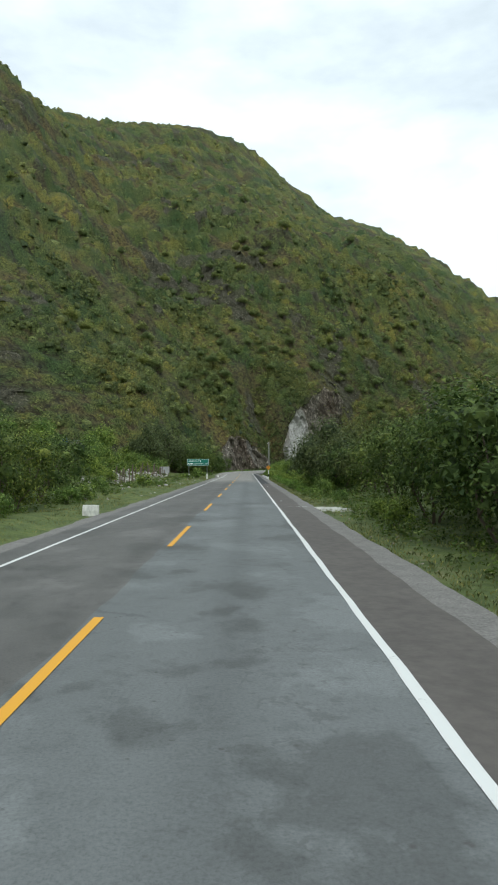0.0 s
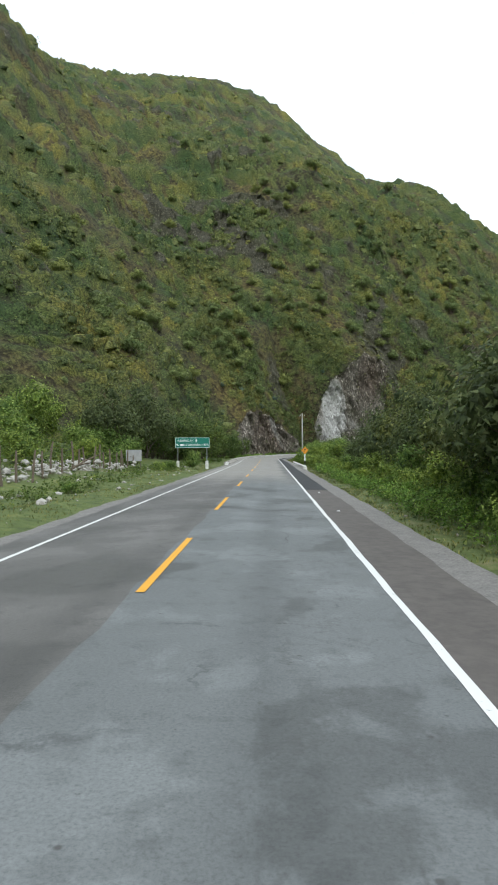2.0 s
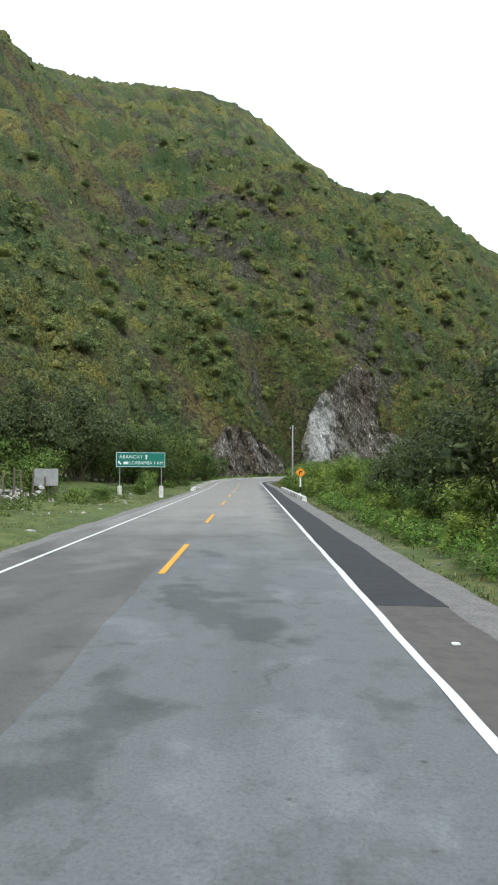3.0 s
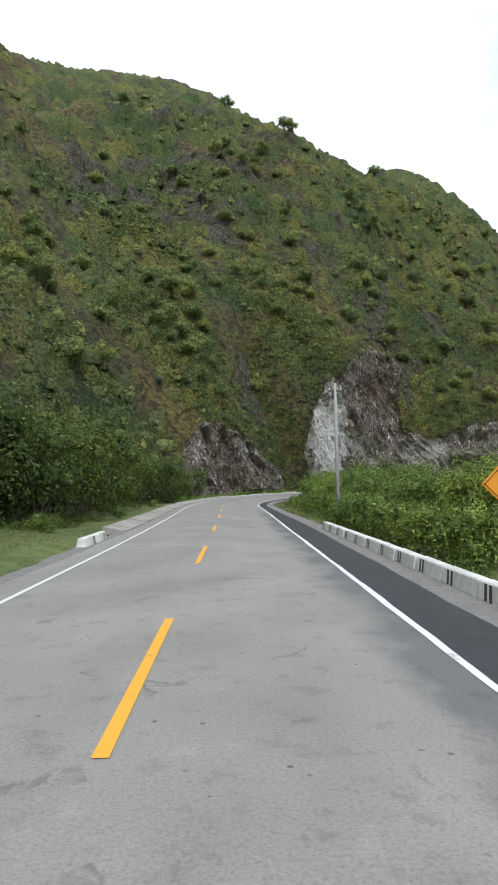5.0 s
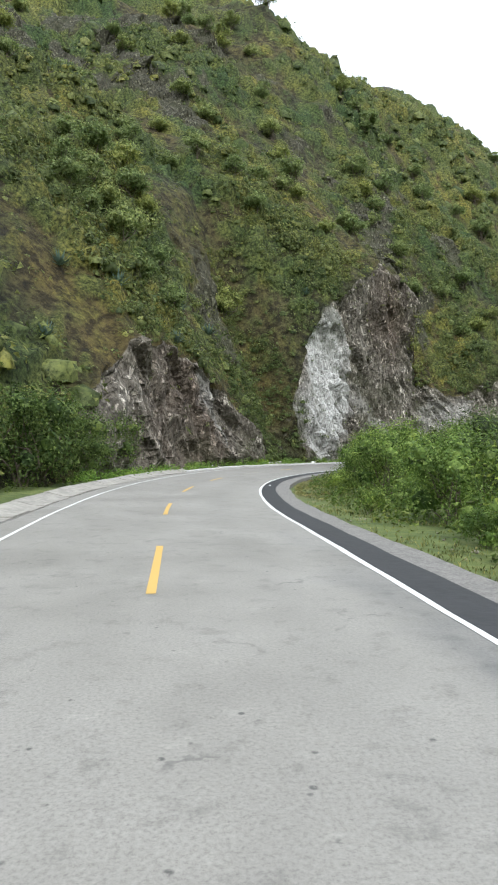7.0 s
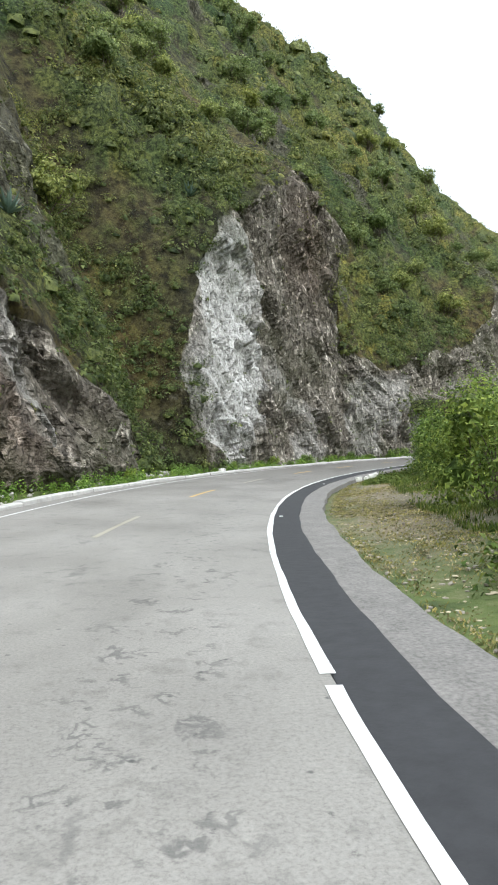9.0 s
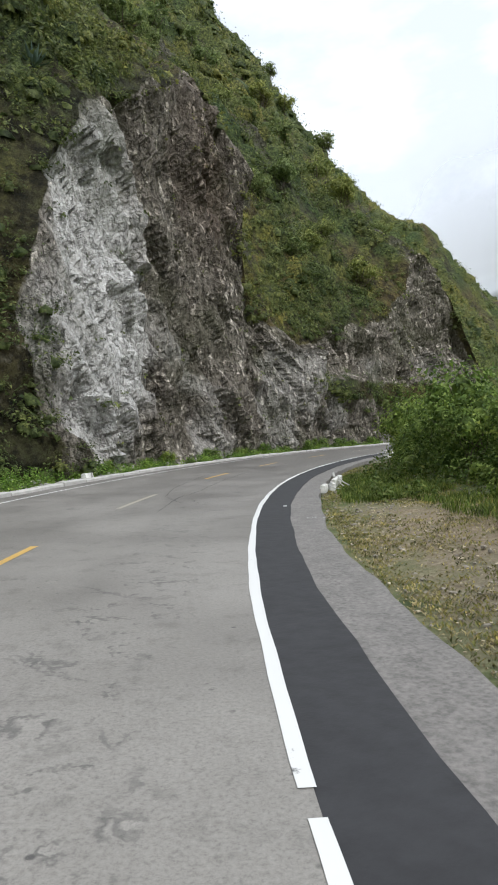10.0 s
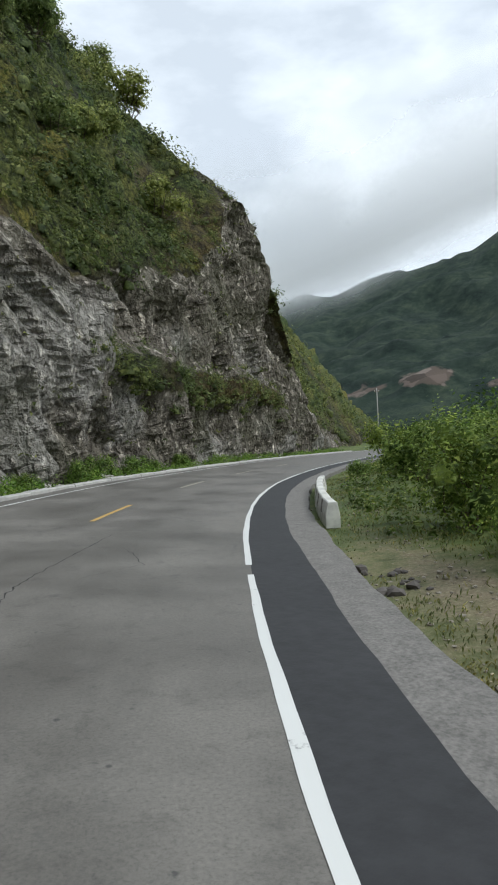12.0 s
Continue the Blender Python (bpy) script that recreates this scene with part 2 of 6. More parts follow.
def leaf_material(name, dark, mid, light, tint=False):
    m, n, l, b = mat(name)
    geo = n.new("ShaderNodeNewGeometry")
    r = ramp_node(n, l, geo.outputs["Random Per Island"], [(0.0, dark), (0.55, mid), (1.0, light)])
    col = r.outputs["Color"]
    if tint:                                   # each shrub has its own shade, stored on its points
        at = n.new("ShaderNodeAttribute"); at.attribute_name = "tint"
        r2 = ramp_node(n, l, at.outputs["Fac"], [(0.0, (0.62, 0.72, 0.62)), (0.45, (0.92, 0.94, 0.86)), (0.75, (1.12, 1.05, 0.82)), (1.0, (1.35, 1.17, 0.88))])
        col = mix_node(n, l, 1.0, col, r2.outputs["Color"], "MULTIPLY").outputs["Color"]
    else:
        oi = n.new("ShaderNodeObjectInfo")
        r2 = ramp_node(n, l, oi.outputs["Random"], [(0.0, (0.75, 0.82, 0.8)), (0.5, (1, 1, 1)), (1.0, (1.25, 1.12, 0.85))])
        col = mix_node(n, l, 1.0, col, r2.outputs["Color"], "MULTIPLY").outputs["Color"]
    k = noise_node(n, l, 2.2, 8, 0.72, geo.outputs["Position"])        # leaf clusters, with shaded gaps and lit leaves put into the colour
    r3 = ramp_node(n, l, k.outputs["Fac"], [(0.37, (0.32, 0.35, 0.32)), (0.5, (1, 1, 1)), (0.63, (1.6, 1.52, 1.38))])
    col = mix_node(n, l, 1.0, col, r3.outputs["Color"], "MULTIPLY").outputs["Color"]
    bump_node(n, l, b, k.outputs["Fac"], 0.3, 0.12)
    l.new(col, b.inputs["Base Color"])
    b.inputs["Roughness"].default_value = 0.6
    b.inputs["Specular IOR Level"].default_value = 0.25
    tr = n.new("ShaderNodeBsdfTranslucent")
    l.new(col, tr.inputs["Color"])
    mx = n.new("ShaderNodeMixShader"); mx.inputs[0].default_value = 0.42
    l.new(b.outputs[0], mx.inputs[1]); l.new(tr.outputs[0], mx.inputs[2])
    l.new(mx.outputs[0], n["Material Output"].inputs["Surface"])
    return m


def rock_nodes(n, l, pos):
    """Broken rock: base colours from fractured cells, stains and crevice shading; returns colour and height sockets."""
    stretch = n.new("ShaderNodeMapping")
    stretch.inputs["Scale"].default_value = (1.0, 1.0, 0.5)
    stretch.inputs["Rotation"].default_value = (0.3, 0.4, 0.0)
    l.new(pos, stretch.inputs["Vector"])
    v1 = n.new("ShaderNodeTexVoronoi"); v1.inputs["Scale"].default_value = 0.9
    wob = noise_node(n, l, 0.8, 5, 0.65, pos)
    ad = n.new("ShaderNodeVectorMath"); ad.operation = "MULTIPLY_ADD"
    l.new(wob.outputs["Color"], ad.inputs[0]); ad.inputs[1].default_value = (1.6, 1.6, 1.6); l.new(stretch.outputs["Vector"], ad.inputs[2])
    l.new(ad.outputs[0], v1.inputs["Vector"])
    v2 = n.new("ShaderNodeTexVoronoi"); v2.inputs["Scale"].default_value = 2.7
    l.new(ad.outputs[0], v2.inputs["Vector"])
    big = noise_node(n, l, 0.12, 5, 0.6, pos)
    fine = noise_node(n, l, 3.0, 8, 0.7, stretch.outputs["Vector"])
    ridge = noise_node(n, l, 1.9, 9, 0.6, ad.outputs[0])
    ridge.noise_type = "RIDGED_MULTIFRACTAL"
    ridge.normalize = True
    return v1, v2, big, fine, ridge


def hillside_material():
    m, n, l, b = mat("hillside")
    geo = n.new("ShaderNodeNewGeometry")
    pos = geo.outputs["Position"]
    v1, v2, big, fine, ridge = rock_nodes(n, l, pos)
    masks = n.new("ShaderNodeVertexColor"); masks.layer_name = "masks"
    sep = n.new("ShaderNodeSeparateColor")
    l.new(masks.outputs["Color"], sep.inputs["Color"])
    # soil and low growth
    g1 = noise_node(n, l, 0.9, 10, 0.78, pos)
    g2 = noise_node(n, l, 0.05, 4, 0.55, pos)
    # soil darkened as shade in the gaps between the crowns
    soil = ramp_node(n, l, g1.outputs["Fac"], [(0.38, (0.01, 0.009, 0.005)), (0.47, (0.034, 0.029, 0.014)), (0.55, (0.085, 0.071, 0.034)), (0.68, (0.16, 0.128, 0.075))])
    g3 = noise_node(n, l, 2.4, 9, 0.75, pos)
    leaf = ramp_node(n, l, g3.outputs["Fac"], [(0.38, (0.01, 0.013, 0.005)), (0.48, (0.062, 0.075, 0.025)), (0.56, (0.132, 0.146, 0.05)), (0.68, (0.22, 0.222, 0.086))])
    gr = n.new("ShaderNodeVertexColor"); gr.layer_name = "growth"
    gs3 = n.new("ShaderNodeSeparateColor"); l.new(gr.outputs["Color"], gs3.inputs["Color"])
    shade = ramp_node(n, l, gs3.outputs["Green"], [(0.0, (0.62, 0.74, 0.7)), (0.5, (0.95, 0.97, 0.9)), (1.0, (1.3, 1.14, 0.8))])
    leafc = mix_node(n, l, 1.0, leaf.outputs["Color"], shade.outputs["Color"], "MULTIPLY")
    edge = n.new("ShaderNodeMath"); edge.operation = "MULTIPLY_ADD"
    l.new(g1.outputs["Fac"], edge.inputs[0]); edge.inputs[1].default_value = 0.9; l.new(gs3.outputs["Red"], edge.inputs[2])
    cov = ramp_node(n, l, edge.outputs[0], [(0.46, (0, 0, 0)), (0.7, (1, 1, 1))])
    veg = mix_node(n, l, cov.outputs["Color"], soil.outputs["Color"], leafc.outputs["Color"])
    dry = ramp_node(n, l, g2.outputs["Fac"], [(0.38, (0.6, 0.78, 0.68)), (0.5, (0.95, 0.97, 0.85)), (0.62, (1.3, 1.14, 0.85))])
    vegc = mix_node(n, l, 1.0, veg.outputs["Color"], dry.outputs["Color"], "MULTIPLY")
    # rock: grey to brown, with pale limestone and red-brown zones
    rk = ramp_node(n, l, v1.outputs["Color"], [(0.0, (0.26, 0.237, 0.205)), (0.5, (0.4, 0.37, 0.325)), (1.0, (0.54, 0.51, 0.46))])
    # shade of crevices and light on facets mixed into the rock colour
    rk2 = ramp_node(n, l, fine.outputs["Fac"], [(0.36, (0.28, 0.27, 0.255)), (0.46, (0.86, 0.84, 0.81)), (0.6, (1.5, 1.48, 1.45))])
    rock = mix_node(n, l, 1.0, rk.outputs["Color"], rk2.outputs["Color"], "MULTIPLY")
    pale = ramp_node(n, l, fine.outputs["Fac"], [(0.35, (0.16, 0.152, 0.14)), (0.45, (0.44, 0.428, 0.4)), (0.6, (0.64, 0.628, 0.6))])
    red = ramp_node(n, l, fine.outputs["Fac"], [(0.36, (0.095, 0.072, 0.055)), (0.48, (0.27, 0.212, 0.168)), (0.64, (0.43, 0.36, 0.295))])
    rock = mix_node(n, l, sep.outputs["Blue"], rock.outputs["Color"], red.outputs["Color"])
    # weathered outcrops on the open slope are dark olive-brown
    out = ramp_node(n, l, fine.outputs["Fac"], [(0.36, (0.04, 0.04, 0.025)), (0.48, (0.13, 0.129, 0.082)), (0.64, (0.24, 0.236, 0.162))])
    rock = mix_node(n, l, masks.outputs["Alpha"], out.outputs["Color"], rock.outputs["Color"])
    # creases darkened and ridge edges brightened in colour, as shade and light
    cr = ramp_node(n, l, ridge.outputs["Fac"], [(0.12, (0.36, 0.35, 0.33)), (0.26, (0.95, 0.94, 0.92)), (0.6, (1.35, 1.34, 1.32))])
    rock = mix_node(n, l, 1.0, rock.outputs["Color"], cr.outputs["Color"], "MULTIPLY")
    rock = mix_node(n, l, sep.outputs["Green"], rock.outputs["Color"], pale.outputs["Color"])
    # lichen and growth in the joints
    moss = ramp_node(n, l, big.outputs["Fac"], [(0.5, (0, 0, 0)), (0.66, (0.45, 0.45, 0.45))])
    rock = mix_node(n, l, moss.outputs["Color"], rock.outputs["Color"], (0.07, 0.075, 0.035))
    # where growth gives way to rock, with a broken edge
    e = noise_node(n, l, 0.7, 6, 0.7, pos)
    s = n.new("ShaderNodeMath"); s.operation = "MULTIPLY_ADD"
    l.new(e.outputs["Fac"], s.inputs[0]); s.inputs[1].default_value = 0.9
    l.new(sep.outputs["Red"], s.inputs[2])
    k = ramp_node(n, l, s.outputs[0], [(0.86, (0, 0, 0)), (0.99, (1, 1, 1))])
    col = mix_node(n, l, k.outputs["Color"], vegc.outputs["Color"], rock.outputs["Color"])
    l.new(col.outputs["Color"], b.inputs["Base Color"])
    b.inputs["Roughness"].default_value = 0.85
    b.inputs["Specular IOR Level"].default_value = 0.25
    hs = n.new("ShaderNodeMath"); hs.operation = "MULTIPLY_ADD"
    l.new(v2.outputs["Distance"], hs.inputs[0]); hs.inputs[1].default_value = 0.7; l.new(ridge.outputs["Fac"], hs.inputs[2])
    relief = mix_node(n, l, k.outputs["Color"], g3.outputs["Fac"], hs.outputs[0])
    bump_node(n, l, b, relief.outputs["Color"], 1.0, 0.45)
    return m


def ground_material():
    m, n, l, b = mat("roadside_ground")
    geo = n.new("ShaderNodeNewGeometry")
    pos = geo.outputs["Position"]
    a = noise_node(n, l, 1.7, 8, 0.7, pos)
    c = noise_node(n, l, 0.13, 5, 0.6, pos)
    d = noise_node(n, l, 14, 4, 0.7, pos)
    grass = ramp_node(n, l, a.outputs["Fac"], [(0.3, (0.035, 0.055, 0.012)), (0.5, (0.085, 0.115, 0.025)), (0.7, (0.15, 0.165, 0.05))])
    soil = ramp_node(n, l, d.outputs["Fac"], [(0.3, (0.1, 0.078, 0.052)), (0.55, (0.2, 0.165, 0.115)), (0.72, (0.32, 0.28, 0.21))])
    masks = n.new("ShaderNodeVertexColor"); masks.layer_name = "masks"
    sep = n.new("ShaderNodeSeparateColor"); l.new(masks.outputs["Color"], sep.inputs["Color"])
    s = n.new("ShaderNodeMath"); s.operation = "MULTIPLY_ADD"
    l.new(a.outputs["Fac"], s.inputs[0]); s.inputs[1].default_value = 0.8; l.new(sep.outputs["Red"], s.inputs[2])
    k = ramp_node(n, l, s.outputs[0], [(0.62, (0, 0, 0)), (0.95, (1, 1, 1))])
    col = mix_node(n, l, k.outputs["Color"], grass.outputs["Color"], soil.outputs["Color"])
    big = ramp_node(n, l, c.outputs["Fac"], [(0.35, (0.75, 0.8, 0.75)), (0.65, (1.15, 1.1, 1.0))])
    col = mix_node(n, l, 1.0, col.outputs["Color"], big.outputs["Color"], "MULTIPLY")
    l.new(col.outputs["Color"], b.inputs["Base Color"])
    b.inputs["Roughness"].default_value = 0.9
    bump_node(n, l, b, a.outputs["Fac"], 0.6, 0.12)
    return m


def mountain_material():
    m, n, l, b = mat("far_mountain")
    geo = n.new("ShaderNodeNewGeometry")
    pos = geo.outputs["Position"]
    a = noise_node(n, l, 0.035, 11, 0.78, pos)
    c = noise_node(n, l, 0.006, 4, 0.6, pos)
    # growth colours lightened and blued to carry the haze of distance
    veg = ramp_node(n, l, a.outputs["Fac"], [(0.36, (0.01, 0.017, 0.015)), (0.49, (0.022, 0.034, 0.026)), (0.57, (0.034, 0.048, 0.034)), (0.66, (0.055, 0.068, 0.045))])
    masks = n.new("ShaderNodeVertexColor"); masks.layer_name = "masks"
    sep = n.new("ShaderNodeSeparateColor"); l.new(masks.outputs["Color"], sep.inputs["Color"])
    v1, v2, big, fine, ridge = rock_nodes(n, l, pos)
    v1.inputs["Scale"].default_value = 0.08
    red = ramp_node(n, l, v1.outputs["Color"], [(0.0, (0.05, 0.042, 0.035)), (0.6, (0.12, 0.095, 0.08)), (1.0, (0.2, 0.165, 0.145))])
    s = n.new("ShaderNodeMath"); s.operation = "MULTIPLY_ADD"
    l.new(a.outputs["Fac"], s.inputs[0]); s.inputs[1].default_value = 1.2; l.new(sep.outputs["Red"], s.inputs[2])
    k = ramp_node(n, l, s.outputs[0], [(1.05, (0, 0, 0)), (1.2, (1, 1, 1))])
    h = n.new("ShaderNodeMath"); h.operation = "MULTIPLY"; h.inputs[1].default_value = 0.8
    l.new(s.outputs[0], h.inputs[0]); l.new(h.outputs[0], k.inputs["Fac"])
    k.color_ramp.elements[0].position, k.color_ramp.elements[1].position = 0.85, 0.97
    col = mix_node(n, l, k.outputs["Color"], veg.outputs["Color"], red.outputs["Color"])
    l.new(col.outputs["Color"], b.inputs["Base Color"])
    b.inputs["Roughness"].default_value = 0.95
    b.inputs["Specular IOR Level"].default_value = 0.1
    bump_node(n, l, b, a.outputs["Fac"], 0.5, 3.0)
    return m


def cloud_material():
    """Low cloud: white scattering body that thins out in wisps."""
    m, n, l, b = mat("cloud")
    pos = n.new("ShaderNodeNewGeometry").outputs["Position"]
    a = noise_node(n, l, 0.009, 8, 0.58, pos)
    masks = n.new("ShaderNodeVertexColor"); masks.layer_name = "masks"
    s = n.new("ShaderNodeMath"); s.operation = "MULTIPLY_ADD"
    l.new(a.outputs["Fac"], s.inputs[0]); s.inputs[1].default_value = 1.9; l.new(masks.outputs["Color"], s.inputs[2])
    h = n.new("ShaderNodeMath"); h.operation = "MULTIPLY"; h.inputs[1].default_value = 0.5
    l.new(s.outputs[0], h.inputs[0])
    k = ramp_node(n, l, h.outputs[0], [(0.42, (0, 0, 0)), (0.85, (1, 1, 1))])
    d = n.new("ShaderNodeBsdfDiffuse"); d.inputs["Color"].default_value = (0.96, 0.96, 0.97, 1)
    tl = n.new("ShaderNodeBsdfTranslucent"); tl.inputs["Color"].default_value = (0.96, 0.96, 0.97, 1)
    body = n.new("ShaderNodeMixShader"); body.inputs[0].default_value = 0.5
    l.new(d.outputs[0], body.inputs[1]); l.new(tl.outputs[0], body.inputs[2])
    clear = n.new("ShaderNodeBsdfTransparent")
    mx = n.new("ShaderNodeMixShader")
    fade = mix_node(n, l, 1.0, k.outputs["Color"], masks.outputs["Color"], "MULTIPLY")
    l.new(fade.outputs["Color"], mx.inputs[0]); l.new(clear.outputs[0], mx.inputs[1]); l.new(body.outputs[0], mx.inputs[2])
    l.new(mx.outputs[0], n["Material Output"].inputs["Surface"])
    return m


M_CLOUD = cloud_material()
M_ROAD_L = road_material("asphalt_far_lane", True)
M_ROAD_R = road_material("asphalt_near_lane", False)
M_SHOULDER_OLD = plain("shoulder_asphalt_old", (0.104, 0.091, 0.081), 0.8, 0, 5, 0.35, 0.3)
M_SHOULDER_NEW = plain("shoulder_asphalt_new", (0.028, 0.028, 0.03), 0.72, 0, 6, 0.45, 0.4)
M_STRIP = plain("edge_concrete", (0.205, 0.193, 0.178), 0.9, 0, 22, 0.55, 0.6)
M_KERB = plain("kerb_concrete", (0.5, 0.485, 0.45), 0.8, 0, 3, 0.35, 0.3)
M_WHITE = paint_material("white_road_paint", (0.68, 0.68, 0.655), (0.12, 0.12, 0.12))
M_YELLOW = paint_material("yellow_road_paint", (0.72, 0.36, 0.03), (0.2, 0.17, 0.12))
M_YELLOW_WORN = paint_material("worn_yellow_paint", (0.56, 0.36, 0.1), (0.22, 0.2, 0.15))
M_YELLOW_OLD = paint_material("faded_yellow_paint", (0.36, 0.33, 0.26), (0.24, 0.22, 0.18))
M_GUTTER = plain("gutter_concrete", (0.32, 0.3, 0.265), 0.85, 0, 3, 0.45, 0.35)
M_GRAVEL = plain("verge_gravel", (0.3, 0.27, 0.22), 0.9, 0, 9, 0.4, 0.3)
M_CRACK = plain("crack_shadow", (0.045, 0.044, 0.042), 0.9, 0, 6, 0.4, 0.2)
M_CHALK = plain("chalk_paint", (0.5, 0.5, 0.48), 0.8, 0, 20, 0.4, 0)
M_BARRIER = plain("barrier_whitewash", (0.66, 0.65, 0.6), 0.8, 0, 3.5, 0.4, 0.25)
M_STRIPE = plain("barrier_stripe", (0.07, 0.055, 0.035), 0.8, 0, 6, 0.4, 0.1)
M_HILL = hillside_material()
M_GROUND = ground_material()
M_MOUNT = mountain_material()
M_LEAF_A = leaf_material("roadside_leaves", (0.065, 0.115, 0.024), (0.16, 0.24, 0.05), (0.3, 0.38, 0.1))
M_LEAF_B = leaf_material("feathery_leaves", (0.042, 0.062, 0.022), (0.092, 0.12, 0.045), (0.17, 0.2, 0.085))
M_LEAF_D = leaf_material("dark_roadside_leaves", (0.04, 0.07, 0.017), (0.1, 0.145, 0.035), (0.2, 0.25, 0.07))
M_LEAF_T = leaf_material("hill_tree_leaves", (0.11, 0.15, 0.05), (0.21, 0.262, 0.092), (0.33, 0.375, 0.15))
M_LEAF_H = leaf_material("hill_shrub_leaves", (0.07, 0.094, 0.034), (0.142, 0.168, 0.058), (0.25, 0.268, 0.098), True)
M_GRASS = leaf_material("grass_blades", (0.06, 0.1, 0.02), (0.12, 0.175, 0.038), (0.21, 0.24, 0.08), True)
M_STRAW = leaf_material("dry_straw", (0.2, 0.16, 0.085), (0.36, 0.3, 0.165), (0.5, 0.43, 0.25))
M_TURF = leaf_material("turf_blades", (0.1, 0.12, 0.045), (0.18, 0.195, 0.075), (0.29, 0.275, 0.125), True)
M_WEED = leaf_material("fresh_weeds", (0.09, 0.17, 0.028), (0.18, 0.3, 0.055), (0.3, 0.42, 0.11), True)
M_BARK = plain("bark", (0.13, 0.1, 0.075), 0.9, 0, 8, 0.4, 0.5)
M_POST = plain("weathered_wood", (0.16, 0.125, 0.09), 0.9, 0, 12, 0.4, 0.4)
M_LITTER = plain("dry_leaf", (0.5, 0.43, 0.3), 0.8, 0, 9, 0.35, 0.2)
M_STONE = plain("field_stone", (0.42, 0.4, 0.36), 0.9, 0, 5, 0.4, 0.4)
M_POLE = plain("pole_concrete", (0.36, 0.35, 0.33), 0.85, 0, 3, 0.25, 0.2)
M_GREEN = plain("sign_green", (0.01, 0.16, 0.115), 0.45, 0, 2, 0.12, 0)
M_ORANGE = plain("sign_amber", (0.75, 0.3, 0.015), 0.45, 0, 3, 0.15, 0)
M_SIGNWHITE = plain("sign_white", (0.75, 0.77, 0.74), 0.5, 0, 6, 0.1, 0)
M_BLACK = plain("sign_black", (0.012, 0.012, 0.013), 0.5, 0, 6, 0.2, 0)
M_STEEL = plain("galvanised_steel", (0.42, 0.43, 0.44), 0.45, 0.8, 9, 0.2, 0.05)
M_RUST = plain("bare_rebar", (0.55, 0.54, 0.5), 0.7, 0.2, 9, 0.3, 0.1)
M_BLUE = plain("blue_panel", (0.02, 0.06, 0.4), 0.5, 0, 2, 0.2, 0.1)
M_WALL = plain("shed_wall", (0.36, 0.33, 0.29), 0.9, 0, 2, 0.25, 0.3)
M_ROOF = plain("sheet_roof", (0.36, 0.36, 0.35), 0.6, 0.3, 2, 0.3, 0.2)
M_AGAVE = plain("agave_leaf", (0.12, 0.18, 0.14), 0.5, 0, 3, 0.3, 0.1)
M_WIRE = plain("wire", (0.05, 0.05, 0.05), 0.6, 0.5, 9, 0.2, 0)

# ---- the road's line ----
DS = 0.5
S_ALL = np.arange(-80.0, 520.0, DS)
HEAD_S = [120, 145, 160, 175, 190, 200, 210, 220, 230, 245, 262, 290, 340, 400, 480]
HEAD_D = [0, -0.34, -1.0, 7.58, 18.0, 24.76, 30.42, 36.78, 42.32, 50.87, 60.97, 69, 71, 72, 66]
H_ALL = np.radians(np.interp(S_ALL, HEAD_S, HEAD_D))
X_ALL = -1.78 + np.concatenate([[0], np.cumsum(np.sin(H_ALL[:-1]) * DS)])
Y_ALL = -80.0 + np.concatenate([[0], np.cumsum(np.cos(H_ALL[:-1]) * DS)])


def lane(s):
    """The width of a lane, which grows in the bend."""
    return np.interp(s, [130, 165, 190, 205, 220, 240, 270], [3.15, 3.26, 3.44, 3.4, 3.5, 3.68, 3.5])


def road_z(s, o):
    """The road's height: a low crown in the straight, banked in the bend."""
    b = np.interp(s, [165, 205, 300, 360], [0, 1, 1, 0.3])
    base = np.interp(s, [135, 170, 210, 240, 260], [0, 0.12, 0.25, 0.35, 0.42])
    return base + b * 0.044 * (lane(s) - o) - (1 - b) * 0.016 * np.abs(o)


def along(s, o):
    """The plan of a point s metres along the road and o metres to the right of its middle."""
    h = np.interp(s, S_ALL, H_ALL)
    return np.interp(s, S_ALL, X_ALL) + o * np.cos(h), np.interp(s, S_ALL, Y_ALL) - o * np.sin(h)


def road_coords(x, y):
    """For arrays of plan points: metres along the road and to its right."""
    s_out, o_out = np.empty(len(x)), np.empty(len(x))
    xs, ys, hs, ss = X_ALL[::4], Y_ALL[::4], H_ALL[::4], S_ALL[::4]
    for a in range(0, len(x), 4000):
        dx, dy = x[a:a + 4000, None] - xs, y[a:a + 4000, None] - ys
        i = np.argmin(dx * dx + dy * dy, axis=1)
        r = np.arange(len(i))
        f = dx[r, i] * np.sin(hs[i]) + dy[r, i] * np.cos(hs[i])
        s_out[a:a + 4000] = ss[i] + np.clip(f, -1, 1)
        o_out[a:a + 4000] = dx[r, i] * np.cos(hs[i]) - dy[r, i] * np.sin(hs[i])
    return s_out, o_out


def fbm(p, size, octaves=5, seed=0.0):
    """Fractal noise of about -1 to 1 at each point."""
    return np.array([noise.fractal((q[0] / size + seed, q[1] / size - seed, q[2] / size), 1.0, 2.0, octaves, noise_basis="PERLIN_ORIGINAL") for q in p])


